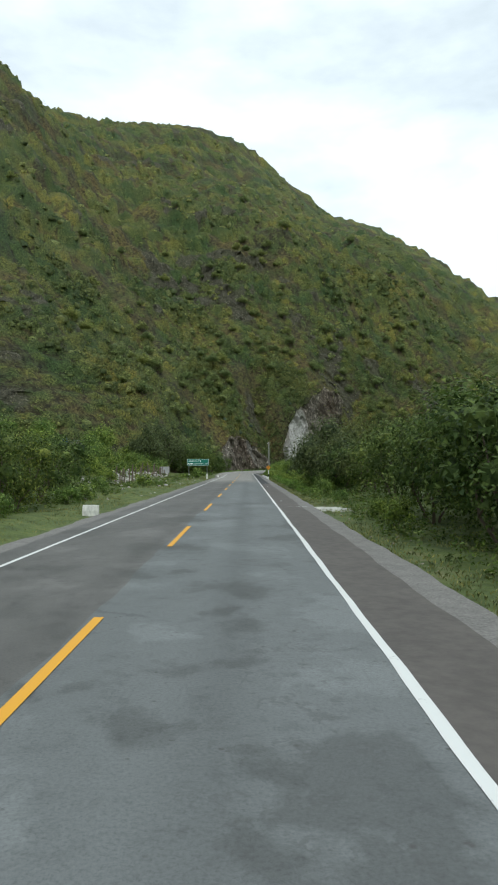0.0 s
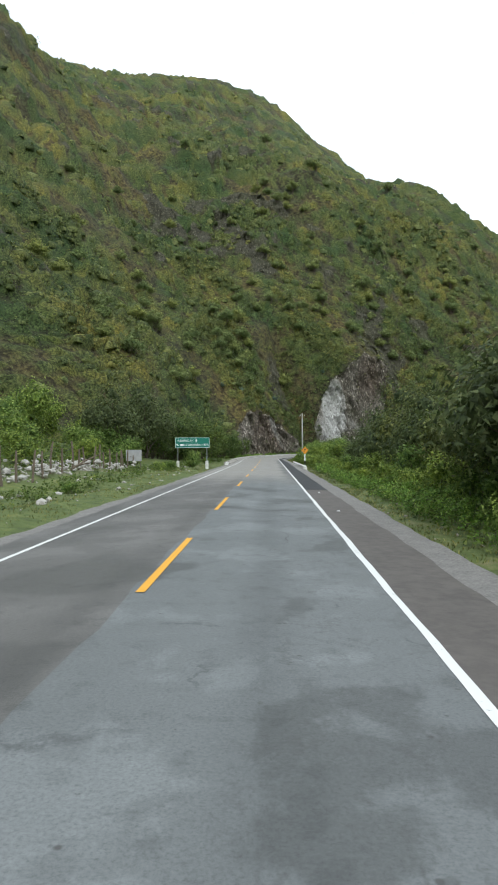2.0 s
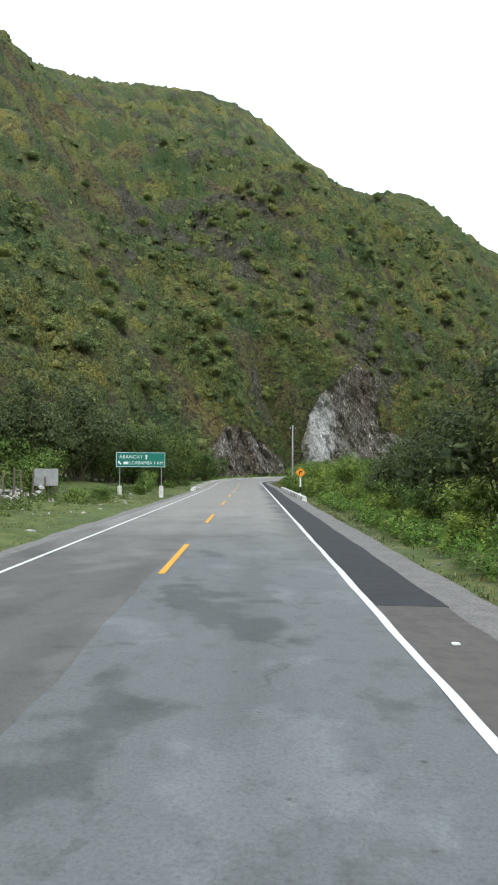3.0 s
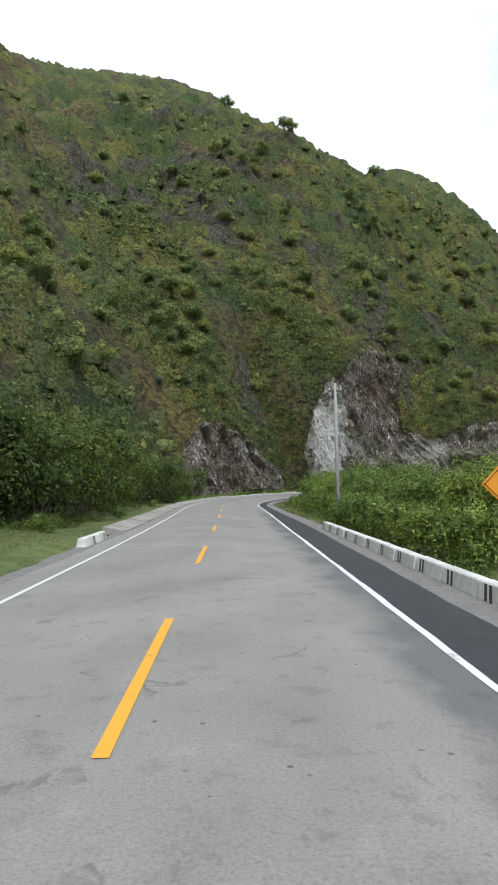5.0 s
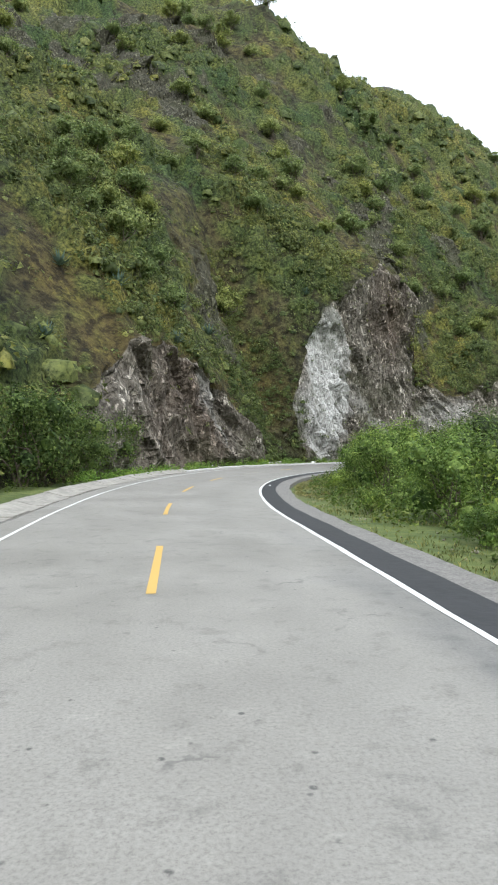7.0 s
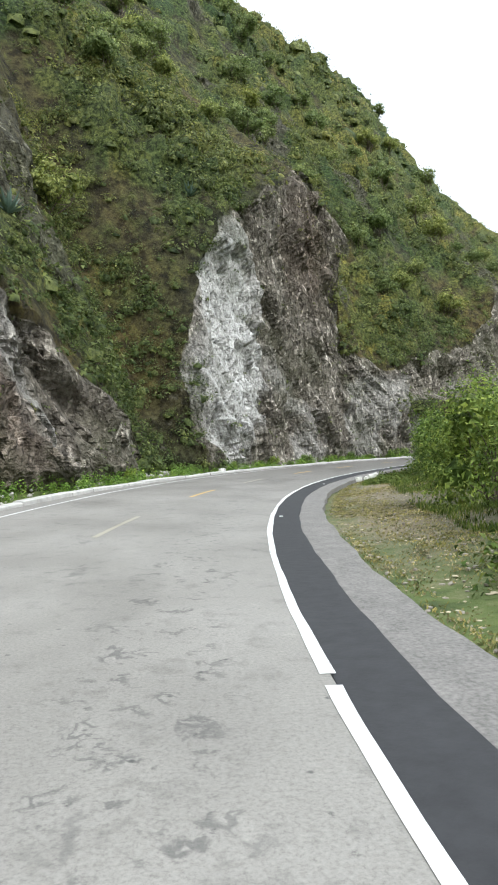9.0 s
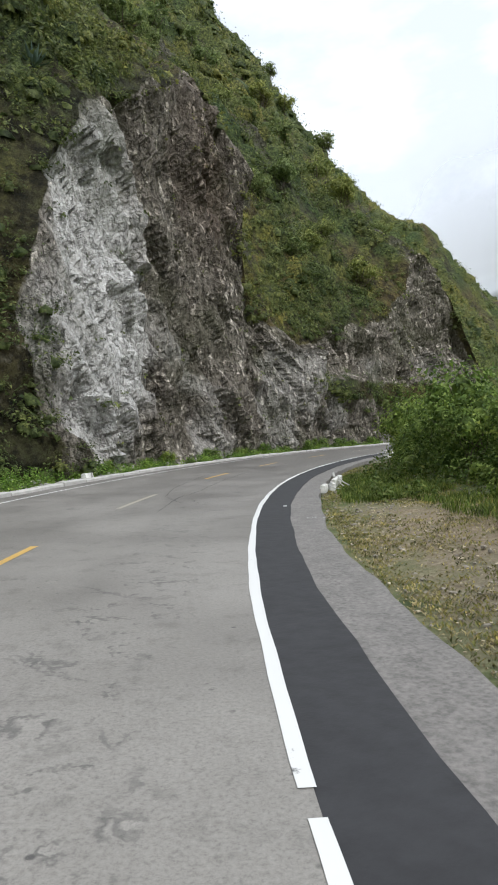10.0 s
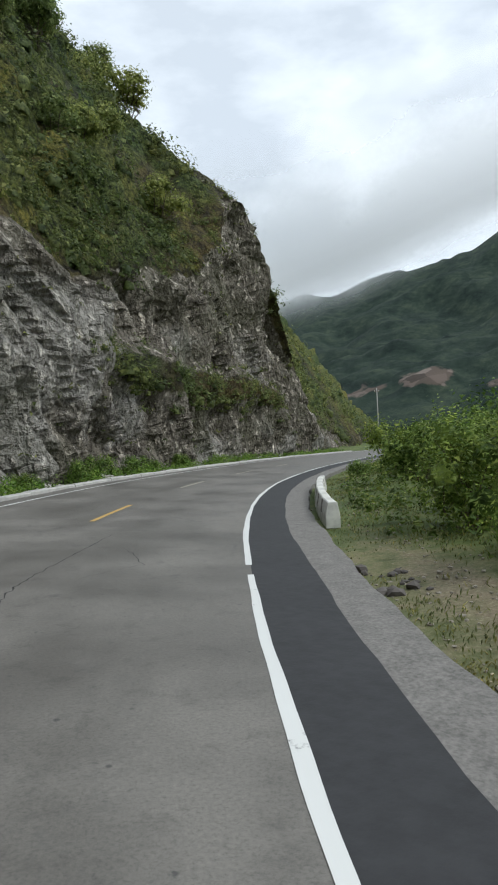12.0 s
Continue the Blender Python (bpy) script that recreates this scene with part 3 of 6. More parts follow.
def mesh_of(name, verts, faces, material=None, smooth=False):
    """A mesh from arrays of points and of faces with one count of corners."""
    me = bpy.data.meshes.new(name)
    verts, faces = np.asarray(verts, dtype=np.float32), np.asarray(faces, dtype=np.int32)
    k = faces.shape[1]
    me.vertices.add(len(verts))
    me.vertices.foreach_set("co", verts.ravel())
    me.loops.add(faces.size)
    me.loops.foreach_set("vertex_index", faces.ravel())
    me.polygons.add(len(faces))
    me.polygons.foreach_set("loop_start", np.arange(0, faces.size, k, dtype=np.int32))
    me.polygons.foreach_set("use_smooth", np.full(len(faces), smooth))
    me.update(calc_edges=True)
    me.validate()
    if material:
        me.materials.append(material)
    return me


def grid_faces(nu, nv):
    i = np.arange(nu - 1)[:, None] * nv + np.arange(nv - 1)[None, :]
    return np.stack([i, i + nv, i + nv + 1, i + 1], axis=-1).reshape(-1, 4)


def masks_on(me, r, g, b, a=None):
    at = me.color_attributes.new("masks", "FLOAT_COLOR", "POINT")
    at.data.foreach_set("color", np.stack([r, g, b, np.ones_like(r) if a is None else a], axis=1).astype(np.float32).ravel())


def tint_on(me, values):
    me.attributes.new("tint", "FLOAT", "POINT").data.foreach_set("value", np.asarray(values, dtype=np.float32))


def bm_mesh(name, bm, material, smooth=False):
    me = bpy.data.meshes.new(name)
    bm.normal_update()
    bm.to_mesh(me)
    bm.free()
    if smooth:
        for p in me.polygons:
            p.use_smooth = True
    me.materials.append(material)
    return me


def part(name, bm, material, parent, label="", smooth=False):
    ob = new(name, bm_mesh(name, bm, material, smooth))
    ob.parent = parent
    if label:
        tagged(ob, label)
    return ob


def box(bm, x0, x1, y0, y1, z0, z1, bevel=0.0, taper=0.0):
    """Adds a box, its top narrowed by taper and its edges rounded by bevel."""
    m = Matrix.Translation(((x0 + x1) / 2, (y0 + y1) / 2, (z0 + z1) / 2)) @ Matrix.Diagonal((x1 - x0, y1 - y0, z1 - z0, 1))
    r = bmesh.ops.create_cube(bm, size=1, matrix=m)
    vs = r["verts"]
    cy = (y0 + y1) / 2
    cx = (x0 + x1) / 2
    for v in vs:
        if taper and v.co.z > (z0 + z1) / 2:
            v.co.x = cx + (v.co.x - cx) * (1 - taper)
    if bevel:
        es = list({e for v in vs for e in v.link_edges})
        bmesh.ops.bevel(bm, geom=es, offset=bevel, segments=2, affect="EDGES")
    return vs


def tube(bm, pts, radii, sides=7):
    """A bent, tapered, closed rod through the points."""
    rings = []
    for k, p in enumerate(pts):
        p = Vector(p)
        d = (Vector(pts[min(k + 1, len(pts) - 1)]) - Vector(pts[max(k - 1, 0)])).normalized()
        a = d.orthogonal().normalized()
        c = d.cross(a)
        rings.append([bm.verts.new(p + radii[k] * (math.cos(t) * a + math.sin(t) * c)) for t in (2 * math.pi * j / sides for j in range(sides))])
    for r0, r1 in zip(rings, rings[1:]):
        for j in range(sides):
            bm.faces.new((r0[j], r0[(j + 1) % sides], r1[(j + 1) % sides], r1[j]))
    bm.faces.new(rings[0][::-1])
    bm.faces.new(rings[-1])


# ---- ground: one sheet to the horizon ----
def ground_height(s, o, x, y):
    z = np.interp(s, [135, 170, 210, 240, 260], [0, 0.12, 0.25, 0.35, 0.42]) - 0.3
    z = z + np.interp(s, [165, 205, 300, 360], [0, 1, 1, 0.3]) * 0.044 * np.clip(lane(s) - o, 0, 9.5)
    right = np.maximum(o - 5.6, 0)
    drop = np.interp(s, [60, 100, 150, 190, 235, 260], [0.05, 0.1, 0.14, 0.05, 0.12, 0.2])
    z = z + np.minimum(right, 1.2) * 0.12 - np.minimum(np.maximum(right - 3.5, 0) * drop, 9)
    left = np.maximum(-o - 5.2, 0)
    rise = np.interp(s, [-80, 40, 95, 125, 150], [0.05, 0.08, 0.17, 0.2, 0.1])
    z = z + np.minimum(left, 1.2) * 0.2 + np.maximum(left - 5, 0) * rise * (left < 60) + 55 * rise * (left >= 60)
    far = np.clip((np.abs(o) - 5.5) / 3, 0, 1)
    wob = 0.16 * np.sin(x * 0.9 + 1.3 * np.sin(y * 0.7)) + 0.12 * np.sin(y * 1.1 + x * 0.35) + 0.25 * np.sin(x * 0.21 - y * 0.17)
    return z + far * wob - 0.12 * (np.abs(o) < 4.0)


gx = np.concatenate([-np.geomspace(90, 3800, 26)[::-1], np.arange(-88, 130, 1.7), np.geomspace(131, 3800, 28)])
gy = np.concatenate([-np.geomspace(30, 3800, 24)[::-1], np.arange(-28, 330, 1.7), np.geomspace(332, 3800, 26)])
GX, GY = [a.ravel() for a in np.meshgrid(gx, gy, indexing="ij")]
gs, go = road_coords(GX, GY)
GZ = ground_height(gs, go, GX, GY)
GZ = np.where(np.hypot(GX, GY) > 700, np.minimum(GZ, -6), GZ)
me = mesh_of("ground", np.stack([GX, GY, GZ], 1), grid_faces(len(gx), len(gy)), M_GROUND, True)
bare = np.clip(1 - np.abs(np.abs(go) - 5.3) / 0.9, 0, 1) * 0.35
bare = np.maximum(bare, np.clip(1.5 - np.abs(go - 7.0) / 2.4, 0, 1) * np.clip(1.6 - np.abs(gs - 203) / 13, 0, 1) * 0.55)
bare = np.maximum(bare, np.clip(1 - np.abs(go - 6.2) / 1.8, 0, 1) * np.clip(1 - np.abs(gs - 238) / 12, 0, 1) * 0.7)
bare = np.maximum(bare, np.clip(1 - np.abs(go + 12) / 4, 0, 1) * np.clip(1 - np.abs(gs - 88) / 22, 0, 1) * 0.5)
masks_on(me, bare, bare * 0, bare * 0)
tagged(new("ground", me), "grassy roadside ground with bare stony patches", "ground", kind="structure")


# ---- road ----
def ribbon(name, s0, s1, o0, o1, lift, material, step=0.5, cols=4, edge=None, thick=0.0):
    """A strip of road between two offsets (numbers or functions of s), with a skirt where it has thickness."""
    s = np.arange(s0, s1 + 1e-6, step)
    a = o0(s) if callable(o0) else np.full(len(s), o0)
    b = o1(s) if callable(o1) else np.full(len(s), o1)
    t = np.linspace(0, 1, cols)
    S = np.repeat(s, cols)
    O = (a[:, None] * (1 - t) + b[:, None] * t).ravel()
    x, y = along(S, O)
    z = road_z(S, O) + lift
    verts = np.stack([x, y, z], 1)
    faces = grid_faces(len(s), cols)[:, ::-1]
    uv = np.stack([O, S], 1)
    if thick:
        low = verts.copy(); low[:, 2] -= thick
        i = np.arange(len(s) - 1)
        nv = len(verts)
        side = []
        for c, flip in ((0, False), (cols - 1, True)):
            q = np.stack([i * cols + c, (i + 1) * cols + c, (i + 1) * cols + c + nv, i * cols + c + nv], 1)
            side.append(q[:, ::-1] if flip else q)
        ends = np.array([[k, k + nv, k + 1 + nv, k + 1] for k in range(cols - 1)])
        last = (len(s) - 1) * cols + np.array([[k + 1, k + 1 + nv, k + nv, k] for k in range(cols - 1)])
        verts = np.concatenate([verts, low]); uv = np.concatenate([uv, uv])
        faces = np.concatenate([faces, *side, ends, last])
    me = mesh_of(name, verts, faces, material)
    layer = me.uv_layers.new(name="UVMap")
    idx = np.empty(len(me.loops), dtype=np.int32)
    me.loops.foreach_get("vertex_index", idx)
    layer.data.foreach_set("uv", uv[idx].astype(np.float32).ravel())
    return new(name, me)


def ragged(base, amp, seed):
    """An offset that wanders a little, for worn edges."""
    return lambda s: base(s) + amp * (np.sin(s * 1.9 + seed) * 0.5 + np.sin(s * 0.63 + 2 * seed) * 0.6 + np.sin(s * 4.7 + seed) * 0.25)


def line_l(s):
    """The far edge line, which swings out in the bend."""
    return -np.interp(s, [0, 60, 125, 150, 175, 195, 215, 232, 245, 300], [2.86, 2.95, 2.99, 3.2, 3.45, 3.7, 3.85, 3.85, 3.75, 3.6])


line_r = lambda s: lane(s) - 0.09
edge_l = lambda s: line_l(s) - 0.75
seam = ragged(lambda s: 0 * s - 0.22, 0.05, 1.0)
road = ribbon("road", -80, 500, ragged(edge_l, 0.05, 3.0), seam, 0.0, M_ROAD_L, cols=5, thick=0.14)
tagged(road, "worn grey two-lane asphalt road with patches", "road", kind="structure")
near = ribbon("road_lane", -80, 500, seam, lambda s: line_r(s) + 0.02, 0.003, M_ROAD_R, cols=5, thick=0.14)
tagged(near, "resealed pale grey asphalt lane with dark blotches", "road", kind="structure")
dark_w = lambda s: line_r(s) + np.interp(s, [0, 45, 60, 110, 135, 150, 185, 210, 217, 230, 240, 300], [1.17, 1.17, 1.1, 1.0, 1.1, 0.8, 0.69, 0.7, 0.79, 0.85, 0.93, 0.88])
tagged(ribbon("shoulder", -80, 73, lambda s: line_r(s) + 0.02, ragged(dark_w, 0.04, 5.0), -0.01, M_SHOULDER_OLD, thick=0.14),
       "brownish worn asphalt shoulder", "shoulder", kind="structure")
tagged(ribbon("shoulder_new", 73, 500, ragged(lambda s: line_r(s) + 0.02, 0.015, 2.0), ragged(dark_w, 0.025, 7.0), -0.006, M_SHOULDER_NEW, thick=0.14),
       "fresh black asphalt shoulder", "shoulder", kind="structure")
strip_w = lambda s: line_r(s) + np.interp(s, [0, 60, 100, 135, 150, 190, 208, 220, 235, 245, 300], [1.8, 1.78, 1.8, 1.9, 1.45, 1.38, 1.38, 1.52, 1.55, 1.65, 1.6])
tagged(ribbon("pavement_strip", -80, 500, lambda s: dark_w(s) - 0.12, ragged(strip_w, 0.05, 9.0), -0.025, M_STRIP, thick=0.2),
       "grey concrete and gravel strip along the road", "road edge", kind="structure")
tagged(ribbon("pavement_strip", -80, 500, ragged(lambda s: edge_l(s) - 0.55, 0.1, 4.0), lambda s: edge_l(s) + 0.05, -0.02, M_STRIP, thick=0.2),
       "pale gravel strip along the far road edge", "road edge", kind="structure")
tagged(ribbon("road_marking", -80, 500, lambda s: line_l(s) - 0.05, lambda s: line_l(s) + 0.05, 0.008, M_WHITE, cols=2), "white edge line of the far lane", "road marking", kind="structure")
for s0, s1 in ((-80, 184.25), (184.5, 199.5), (199.75, 239.25), (240.0, 500)):          # worn out in three places
    tagged(ribbon("road_marking", s0, s1, ragged(lambda s: line_r(s) - 0.055, 0.012, 1.0), ragged(lambda s: line_r(s) + 0.05, 0.012, 2.0), 0.009, M_WHITE, cols=2, step=0.25), "white edge line of the near lane", "road marking", kind="structure")
for tip in [-4.0, 8.3, 20.2, 32.3, 44.3, 56.2, 67.4, 79.8, 90.9, 102.8, 113.5, 124.3, 135.0, 145.4, 155.4, 165.4, 175.5, 185.8, 196.6, 207.2, 216.8, 227.9, 238.2, 249.6, 260.7, 271.4, 282.1]:
    size = 5.0 if tip < 75 else (4.6 if tip < 130 else 4.0)
    tagged(ribbon("road_dash", tip - size, tip, -0.15, -0.03, 0.008, M_YELLOW if tip < 150 else (M_YELLOW_WORN if tip in (155.4, 165.4, 175.5, 185.8, 207.2, 227.9, 238.2, 249.6) else M_YELLOW_OLD), cols=2), "yellow centre-line dash on the asphalt", "road marking", "centre line dashes", "structure")

# concrete gutter lip at the foot of the slope, and the low kerb in the bend
def lip(name, s0, s1, prof, label, cat, material, step=1.9, gap=0.025):
    """A row of cast segments with the given profile of (offset, height)."""
    run = new(name)
    tagged(run, label, cat, kind="structure")
    rng = random.Random(5)
    s = s0
    while s < s1:
        bm = bmesh.new()
        dz, do = rng.uniform(-0.025, 0.025), rng.uniform(-0.03, 0.03)
        rings = []
        for ss in (s, s + step - gap):
            ring = []
            for o, h in prof:
                oo = float(line_l(ss)) + o + do
                x, y = along(ss, oo)
                ring.append(bm.verts.new((x, y, float(road_z(ss, oo)) + h + dz)))
            rings.append(ring)
        k = len(prof)
        for j in range(k):
            bm.faces.new((rings[0][j], rings[0][(j + 1) % k], rings[1][(j + 1) % k], rings[1][j]))
        bm.faces.new(rings[0][::-1]); bm.faces.new(rings[1])
        bmesh.ops.recalc_face_normals(bm, faces=bm.faces)
        part("kerb_segment", bm, material, run)
        s += step
    return run


lip("gutter", 133, 192, [(-0.85, -0.12), (-0.85, 0.02), (-1.15, 0.03), (-1.8, 0.2), (-1.92, 0.2), (-1.92, -0.15)], "sloping cast concrete gutter slabs, pale and stained", "gutter", M_GUTTER)
lip("kerb", 192, 330, [(-0.8, -0.1), (-0.8, 0.1), (-0.85, 0.13), (-1.12, 0.13), (-1.16, 0.1), (-1.16, -0.15)], "low weathered pale concrete kerb under the cliff", "kerb", M_KERB)

# ---- hillside ----
def hill_base(s):
    return np.interp(s, [-80, 60, 95, 112, 128, 142, 158, 175, 192, 217, 222, 226, 300, 316, 326, 338, 352, 390, 430, 520],
                     [75, 70, 60, 47, 27, 14.5, 10.5, 8.6, 7.6, 7.4, 9.6, 7.3, 7.2, 7.3, 8.6, 11, 13.5, 16, 18, 22])


HILL_S = [20, 150, 200, 225, 245, 270, 300, 315, 330, 352, 380, 440]
HILL_D = [16, 32, 56, 85, 120, 200, 320, 471]
HILL_Z = [[14, 16, 30, 41, 45, 44, 40, 31, 33, 29, 30, 16],
          [26, 31, 44, 57, 66, 69, 61, 61, 59, 48, 59, 39],
          [48, 55, 68, 79, 94, 111, 98, 98, 101, 90, 68, 61],
          [73, 88, 99, 107, 120, 135, 124, 115, 117, 122, 105, 83],
          [102, 125, 133, 135, 145, 154, 147, 139, 143, 147, 128, 103],
          [169, 208, 224, 204, 194, 194, 195, 191, 186, 181, 160, 133],
          [257, 272, 279, 281, 284, 284, 291, 295, 302, 299, 280, 223],
          [341, 319, 314, 315, 317, 322, 326, 328, 330, 329, 321, 310]]


def hill_knots(s):
    """Heights at the cliff's top and at the distances HILL_D up the slope."""
    c = np.interp(s, [140, 180, 186, 192, 198, 205, 211, 217, 220, 223, 226.5, 229, 232, 237, 242, 246, 252.4, 254, 255.2, 258, 264, 274, 286, 292, 298, 304, 310, 316, 322, 330, 345, 380, 420],
                  [0.6, 2, 7, 11, 12, 10, 7.5, 4.5, 4, 5, 13, 18, 22.5, 25, 28.5, 31.5, 30.5, 27, 15, 12.8, 12, 14.5, 18, 22, 29, 26, 21, 15, 10, 7, 5, 4, 4])
    c = c + np.clip(c / 12, 0, 1) * (0.7 * np.sin(s * 0.7) * np.sin(s * 0.33 + 1) + 0.3 * np.sin(s * 2.3 + 2) * np.sin(s * 0.9))
    return [c] + [np.interp(s, HILL_S, row) for row in HILL_Z]


def hill_dir(s):
    return np.radians(np.interp(s, [-80, 60, 110, 140, 180, 200, 230, 260, 300, 340, 400, 520], [-84, -76, -68, -58, -47, -42, -38, -35, -32, -28, -22, -16]))


hs_list = np.concatenate([np.arange(-70, 120, 4.0), np.arange(120, 190, 1.2), np.arange(190, 262, 0.26), np.arange(262, 335, 0.5), np.arange(335, 520, 3.0)])
N_CLIFF, N_SLOPE = 96, 230
cl = np.linspace(0, 1, N_CLIFF, endpoint=False)
sl = np.concatenate([np.linspace(1.3, 20, 60, endpoint=False), np.geomspace(20, 470, N_SLOPE - 60)])
U = np.repeat(hs_list, N_CLIFF + N_SLOPE)
nvv = N_CLIFF + N_SLOPE
D = np.tile(np.concatenate([cl * 1.3, sl]), len(hs_list))
levels = [k.repeat(nvv) for k in hill_knots(hs_list)]
c = levels[0]
Z = np.zeros(len(U))
for d0, d1, a, b in zip([0, 1.3] + HILL_D[:-1], [1.3] + HILL_D, [0 * c] + levels[:-1], levels):
    t = np.clip((D - d0) / (d1 - d0), 0, 1)
    Z = np.where((D >= d0) & (D < d1), a + (b - a) * t, Z)
bx, by = along(U, -hill_base(U))
ang = hill_dir(U)
nx, ny = np.sin(ang), np.cos(ang)
HX, HY, HZ = bx + nx * D, by + ny * D, Z - 0.6 + np.interp(U, [135, 260], [0, 0.4])
P0 = np.stack([HX, HY, HZ], 1)
# where rock is bare: the faces by the road, ledges on the slope, and outcrops
face = np.clip((1.35 - D) / 0.1, 0, 1) * np.clip((c - 3.2) / 2, 0, 1)
n_low = fbm(P0, 34, 5, 3.1)
n_mid = fbm(P0, 11, 5, 7.7)
n_fin = fbm(P0 * np.array([1, 1, 0.5]), 2.6, 5, 1.9)
ledge = np.exp(-((Z - 84 - 10 * n_low) / 11) ** 2) * np.exp(-((U - 236) / 24) ** 2) * np.clip(0.55 + 1.3 * n_mid, 0, 1)
ledge = np.clip(1.5 * ledge, 0, 1)
ledge = np.maximum(ledge, np.exp(-((Z - 54 - 8 * n_low) / 22) ** 2) * np.exp(-((U - 263) / 8) ** 2) * (D > 1.3) * np.clip(0.7 + 1.2 * n_mid, 0, 1))
ledge = np.maximum(ledge, np.exp(-((Z - 34 - 6 * n_low) / 11) ** 2) * np.exp(-((U - 260) / 9) ** 2) * (D > 1.3) * 0.95)
ledge = np.maximum(ledge, np.exp(-((Z - 20) / 7) ** 2) * np.exp(-((U - 118) / 11) ** 2) * 0.9)
ledge = np.maximum(ledge, np.exp(-((Z - 205) / 18) ** 2) * np.exp(-((U - 70) / 26) ** 2) * 0.8)
ledge = np.maximum(ledge, np.exp(-((D - 8) / 4) ** 2) * np.exp(-((U - 214) / 7) ** 2) * 0.62)
ledge = np.maximum(ledge, np.exp(-((Z - 30) / 12) ** 2) * np.exp(-((U - 304) / 8) ** 2) * 1.0)
rock = np.maximum(face, np.clip(ledge + 0.55 * n_mid * (ledge > 0.15), 0, 1))
rock = np.maximum(rock, np.clip((n_mid + 0.6 * n_low - 0.55) * 2.2, 0, 0.85) * np.clip((Z - 15) / 30, 0, 1))
green_shelf = np.exp(-((Z - 7.5 - 2.5 * n_low) / 1.9) ** 2) * np.clip((U - 262) / 8, 0, 1) * np.clip((310 - U) / 8, 0, 1)
rock = rock * (1 - 0.8 * green_shelf)
rock = np.where((U > 218) & (U < 225) & (D < 6), rock * 0.35, rock)
# relief: broad spurs and gullies, then broken rock
soft = np.clip(D / 14, 0, 1)
amp_big = soft * np.clip(D / 60, 0.25, 1.6)
out = amp_big * (4.8 * n_low + 2.7 * n_mid) * np.where(D > 300, 0.6, 1)
def shards(at, size, lean, tall, seed):
    """Heights of broken rock: leaning splinters, each with its own set-back and its own tilted face, chamfered where they meet."""
    h = np.zeros(len(at))
    ca, sa = math.cos(radians(lean)), math.sin(radians(lean))
    for k, q in enumerate(at):
        p = Vector(((ca * q[0] + sa * q[2]) / size + seed, q[1] / size, (ca * q[2] - sa * q[0]) / (size * tall)))
        dist, pts = noise.voronoi(p)
        v = []
        for c in pts[:2]:
            r = noise.cell_vector(c * 7.3 + Vector((0.5, 0.5, 0.5)))
            d = p - c
            v.append((r[0] - 0.5) + 1.6 * (r[1] - 0.5) * d[0] + 0.9 * (r[2] - 0.4) * d[2])
        w = min(1.0, (dist[1] - dist[0]) / 0.3)
        h[k] = v[0] * (0.5 + 0.5 * w) + v[1] * (0.5 - 0.5 * w)
    return h


crag = rock * (0.9 * n_mid + 0.12 * n_fin)
broken = np.where(rock > 0.04)[0]
run = np.stack([U, D, Z], 1)[broken]
crag[broken] += rock[broken] * (2.3 * shards(run, 3.6, 12, 3.0, 0.0) + 1.5 * shards(run, 1.8, 26, 2.8, 9.0) + 0.75 * shards(run, 0.95, 34, 2.6, 4.0))
crag += face * 1.5 * n_low
def canopy(at, size, seed):
    """Rounded crowns standing close together, some larger than others: height from 0 to 1, and a shade for each."""
    h, shade = np.zeros(len(at)), np.zeros(len(at))
    for k, q in enumerate(at):
        dist, pts = noise.voronoi(Vector(q) / size + Vector((seed, seed, 0)))
        r = noise.cell_vector(pts[0] * 7.3 + Vector((0.5, 0.5, 0.5)))
        h[k] = max(0.0, 1 - (dist[0] / (0.42 + 0.42 * r[0])) ** 2)
        shade[k] = r[1]
    return h, shade


strip_n = fbm(np.stack([U + 0.35 * D, 0.32 * D, 0 * D], 1), 11, 4, 12.0)
cover = np.clip(0.62 + 1.5 * strip_n, 0.12, 1) * np.clip(1 - rock, 0, 1) ** 1.5 * np.clip((D - 1.3) / 3, 0, 1)
grown = np.where(cover > 0.02)[0]
wide = np.interp(D[grown], [0, 40, 120, 320], [2.6, 3.6, 6.0, 9.0])
h1, t1 = np.zeros(len(U)), np.zeros(len(U))
h2 = np.zeros(len(U))
for lo, hi, size in ((0, 3.1, 2.6), (3.1, 4.8, 3.8), (4.8, 7.5, 6.0), (7.5, 99, 8.5)):
    g = grown[(wide >= lo) & (wide < hi)]
    a, b = canopy(P0[g], size, 3.0)
    h1[g], t1[g] = a * min(size * 0.6, 2.3), b
    h2[g] = canopy(P0[g], size * 0.42, 8.0)[0] * size * 0.18
crowns = cover * (h1 + h2)
foot = np.clip(HZ / 1.5, 0.15, 1)
shelf_out = green_shelf * 1.2
HX = HX - nx * (crag * foot + shelf_out + 0.6 * crowns)
HY = HY - ny * (crag * foot + shelf_out + 0.6 * crowns)
HZ = HZ + out + crowns + (1 - face) * 0.35 * n_fin * soft
pale = np.clip(1.5 - np.hypot((U - 231.5 - 0.12 * (Z - 10)) / 4.6, (Z - 11) / 10.5) + 0.9 * n_mid + 0.4 * n_fin, 0, 1) * face
pale = np.maximum(pale, np.clip(n_mid * 1.8 + 0.2 * n_fin - 0.1, 0, 0.35) * face * np.clip((U - 225) / 4, 0, 1) * np.clip((14 - Z) / 4, 0, 1))
pale = np.maximum(pale, 0.4 * face * np.exp(-((U - 209 + 0.4 * Z) / 1.6) ** 2))
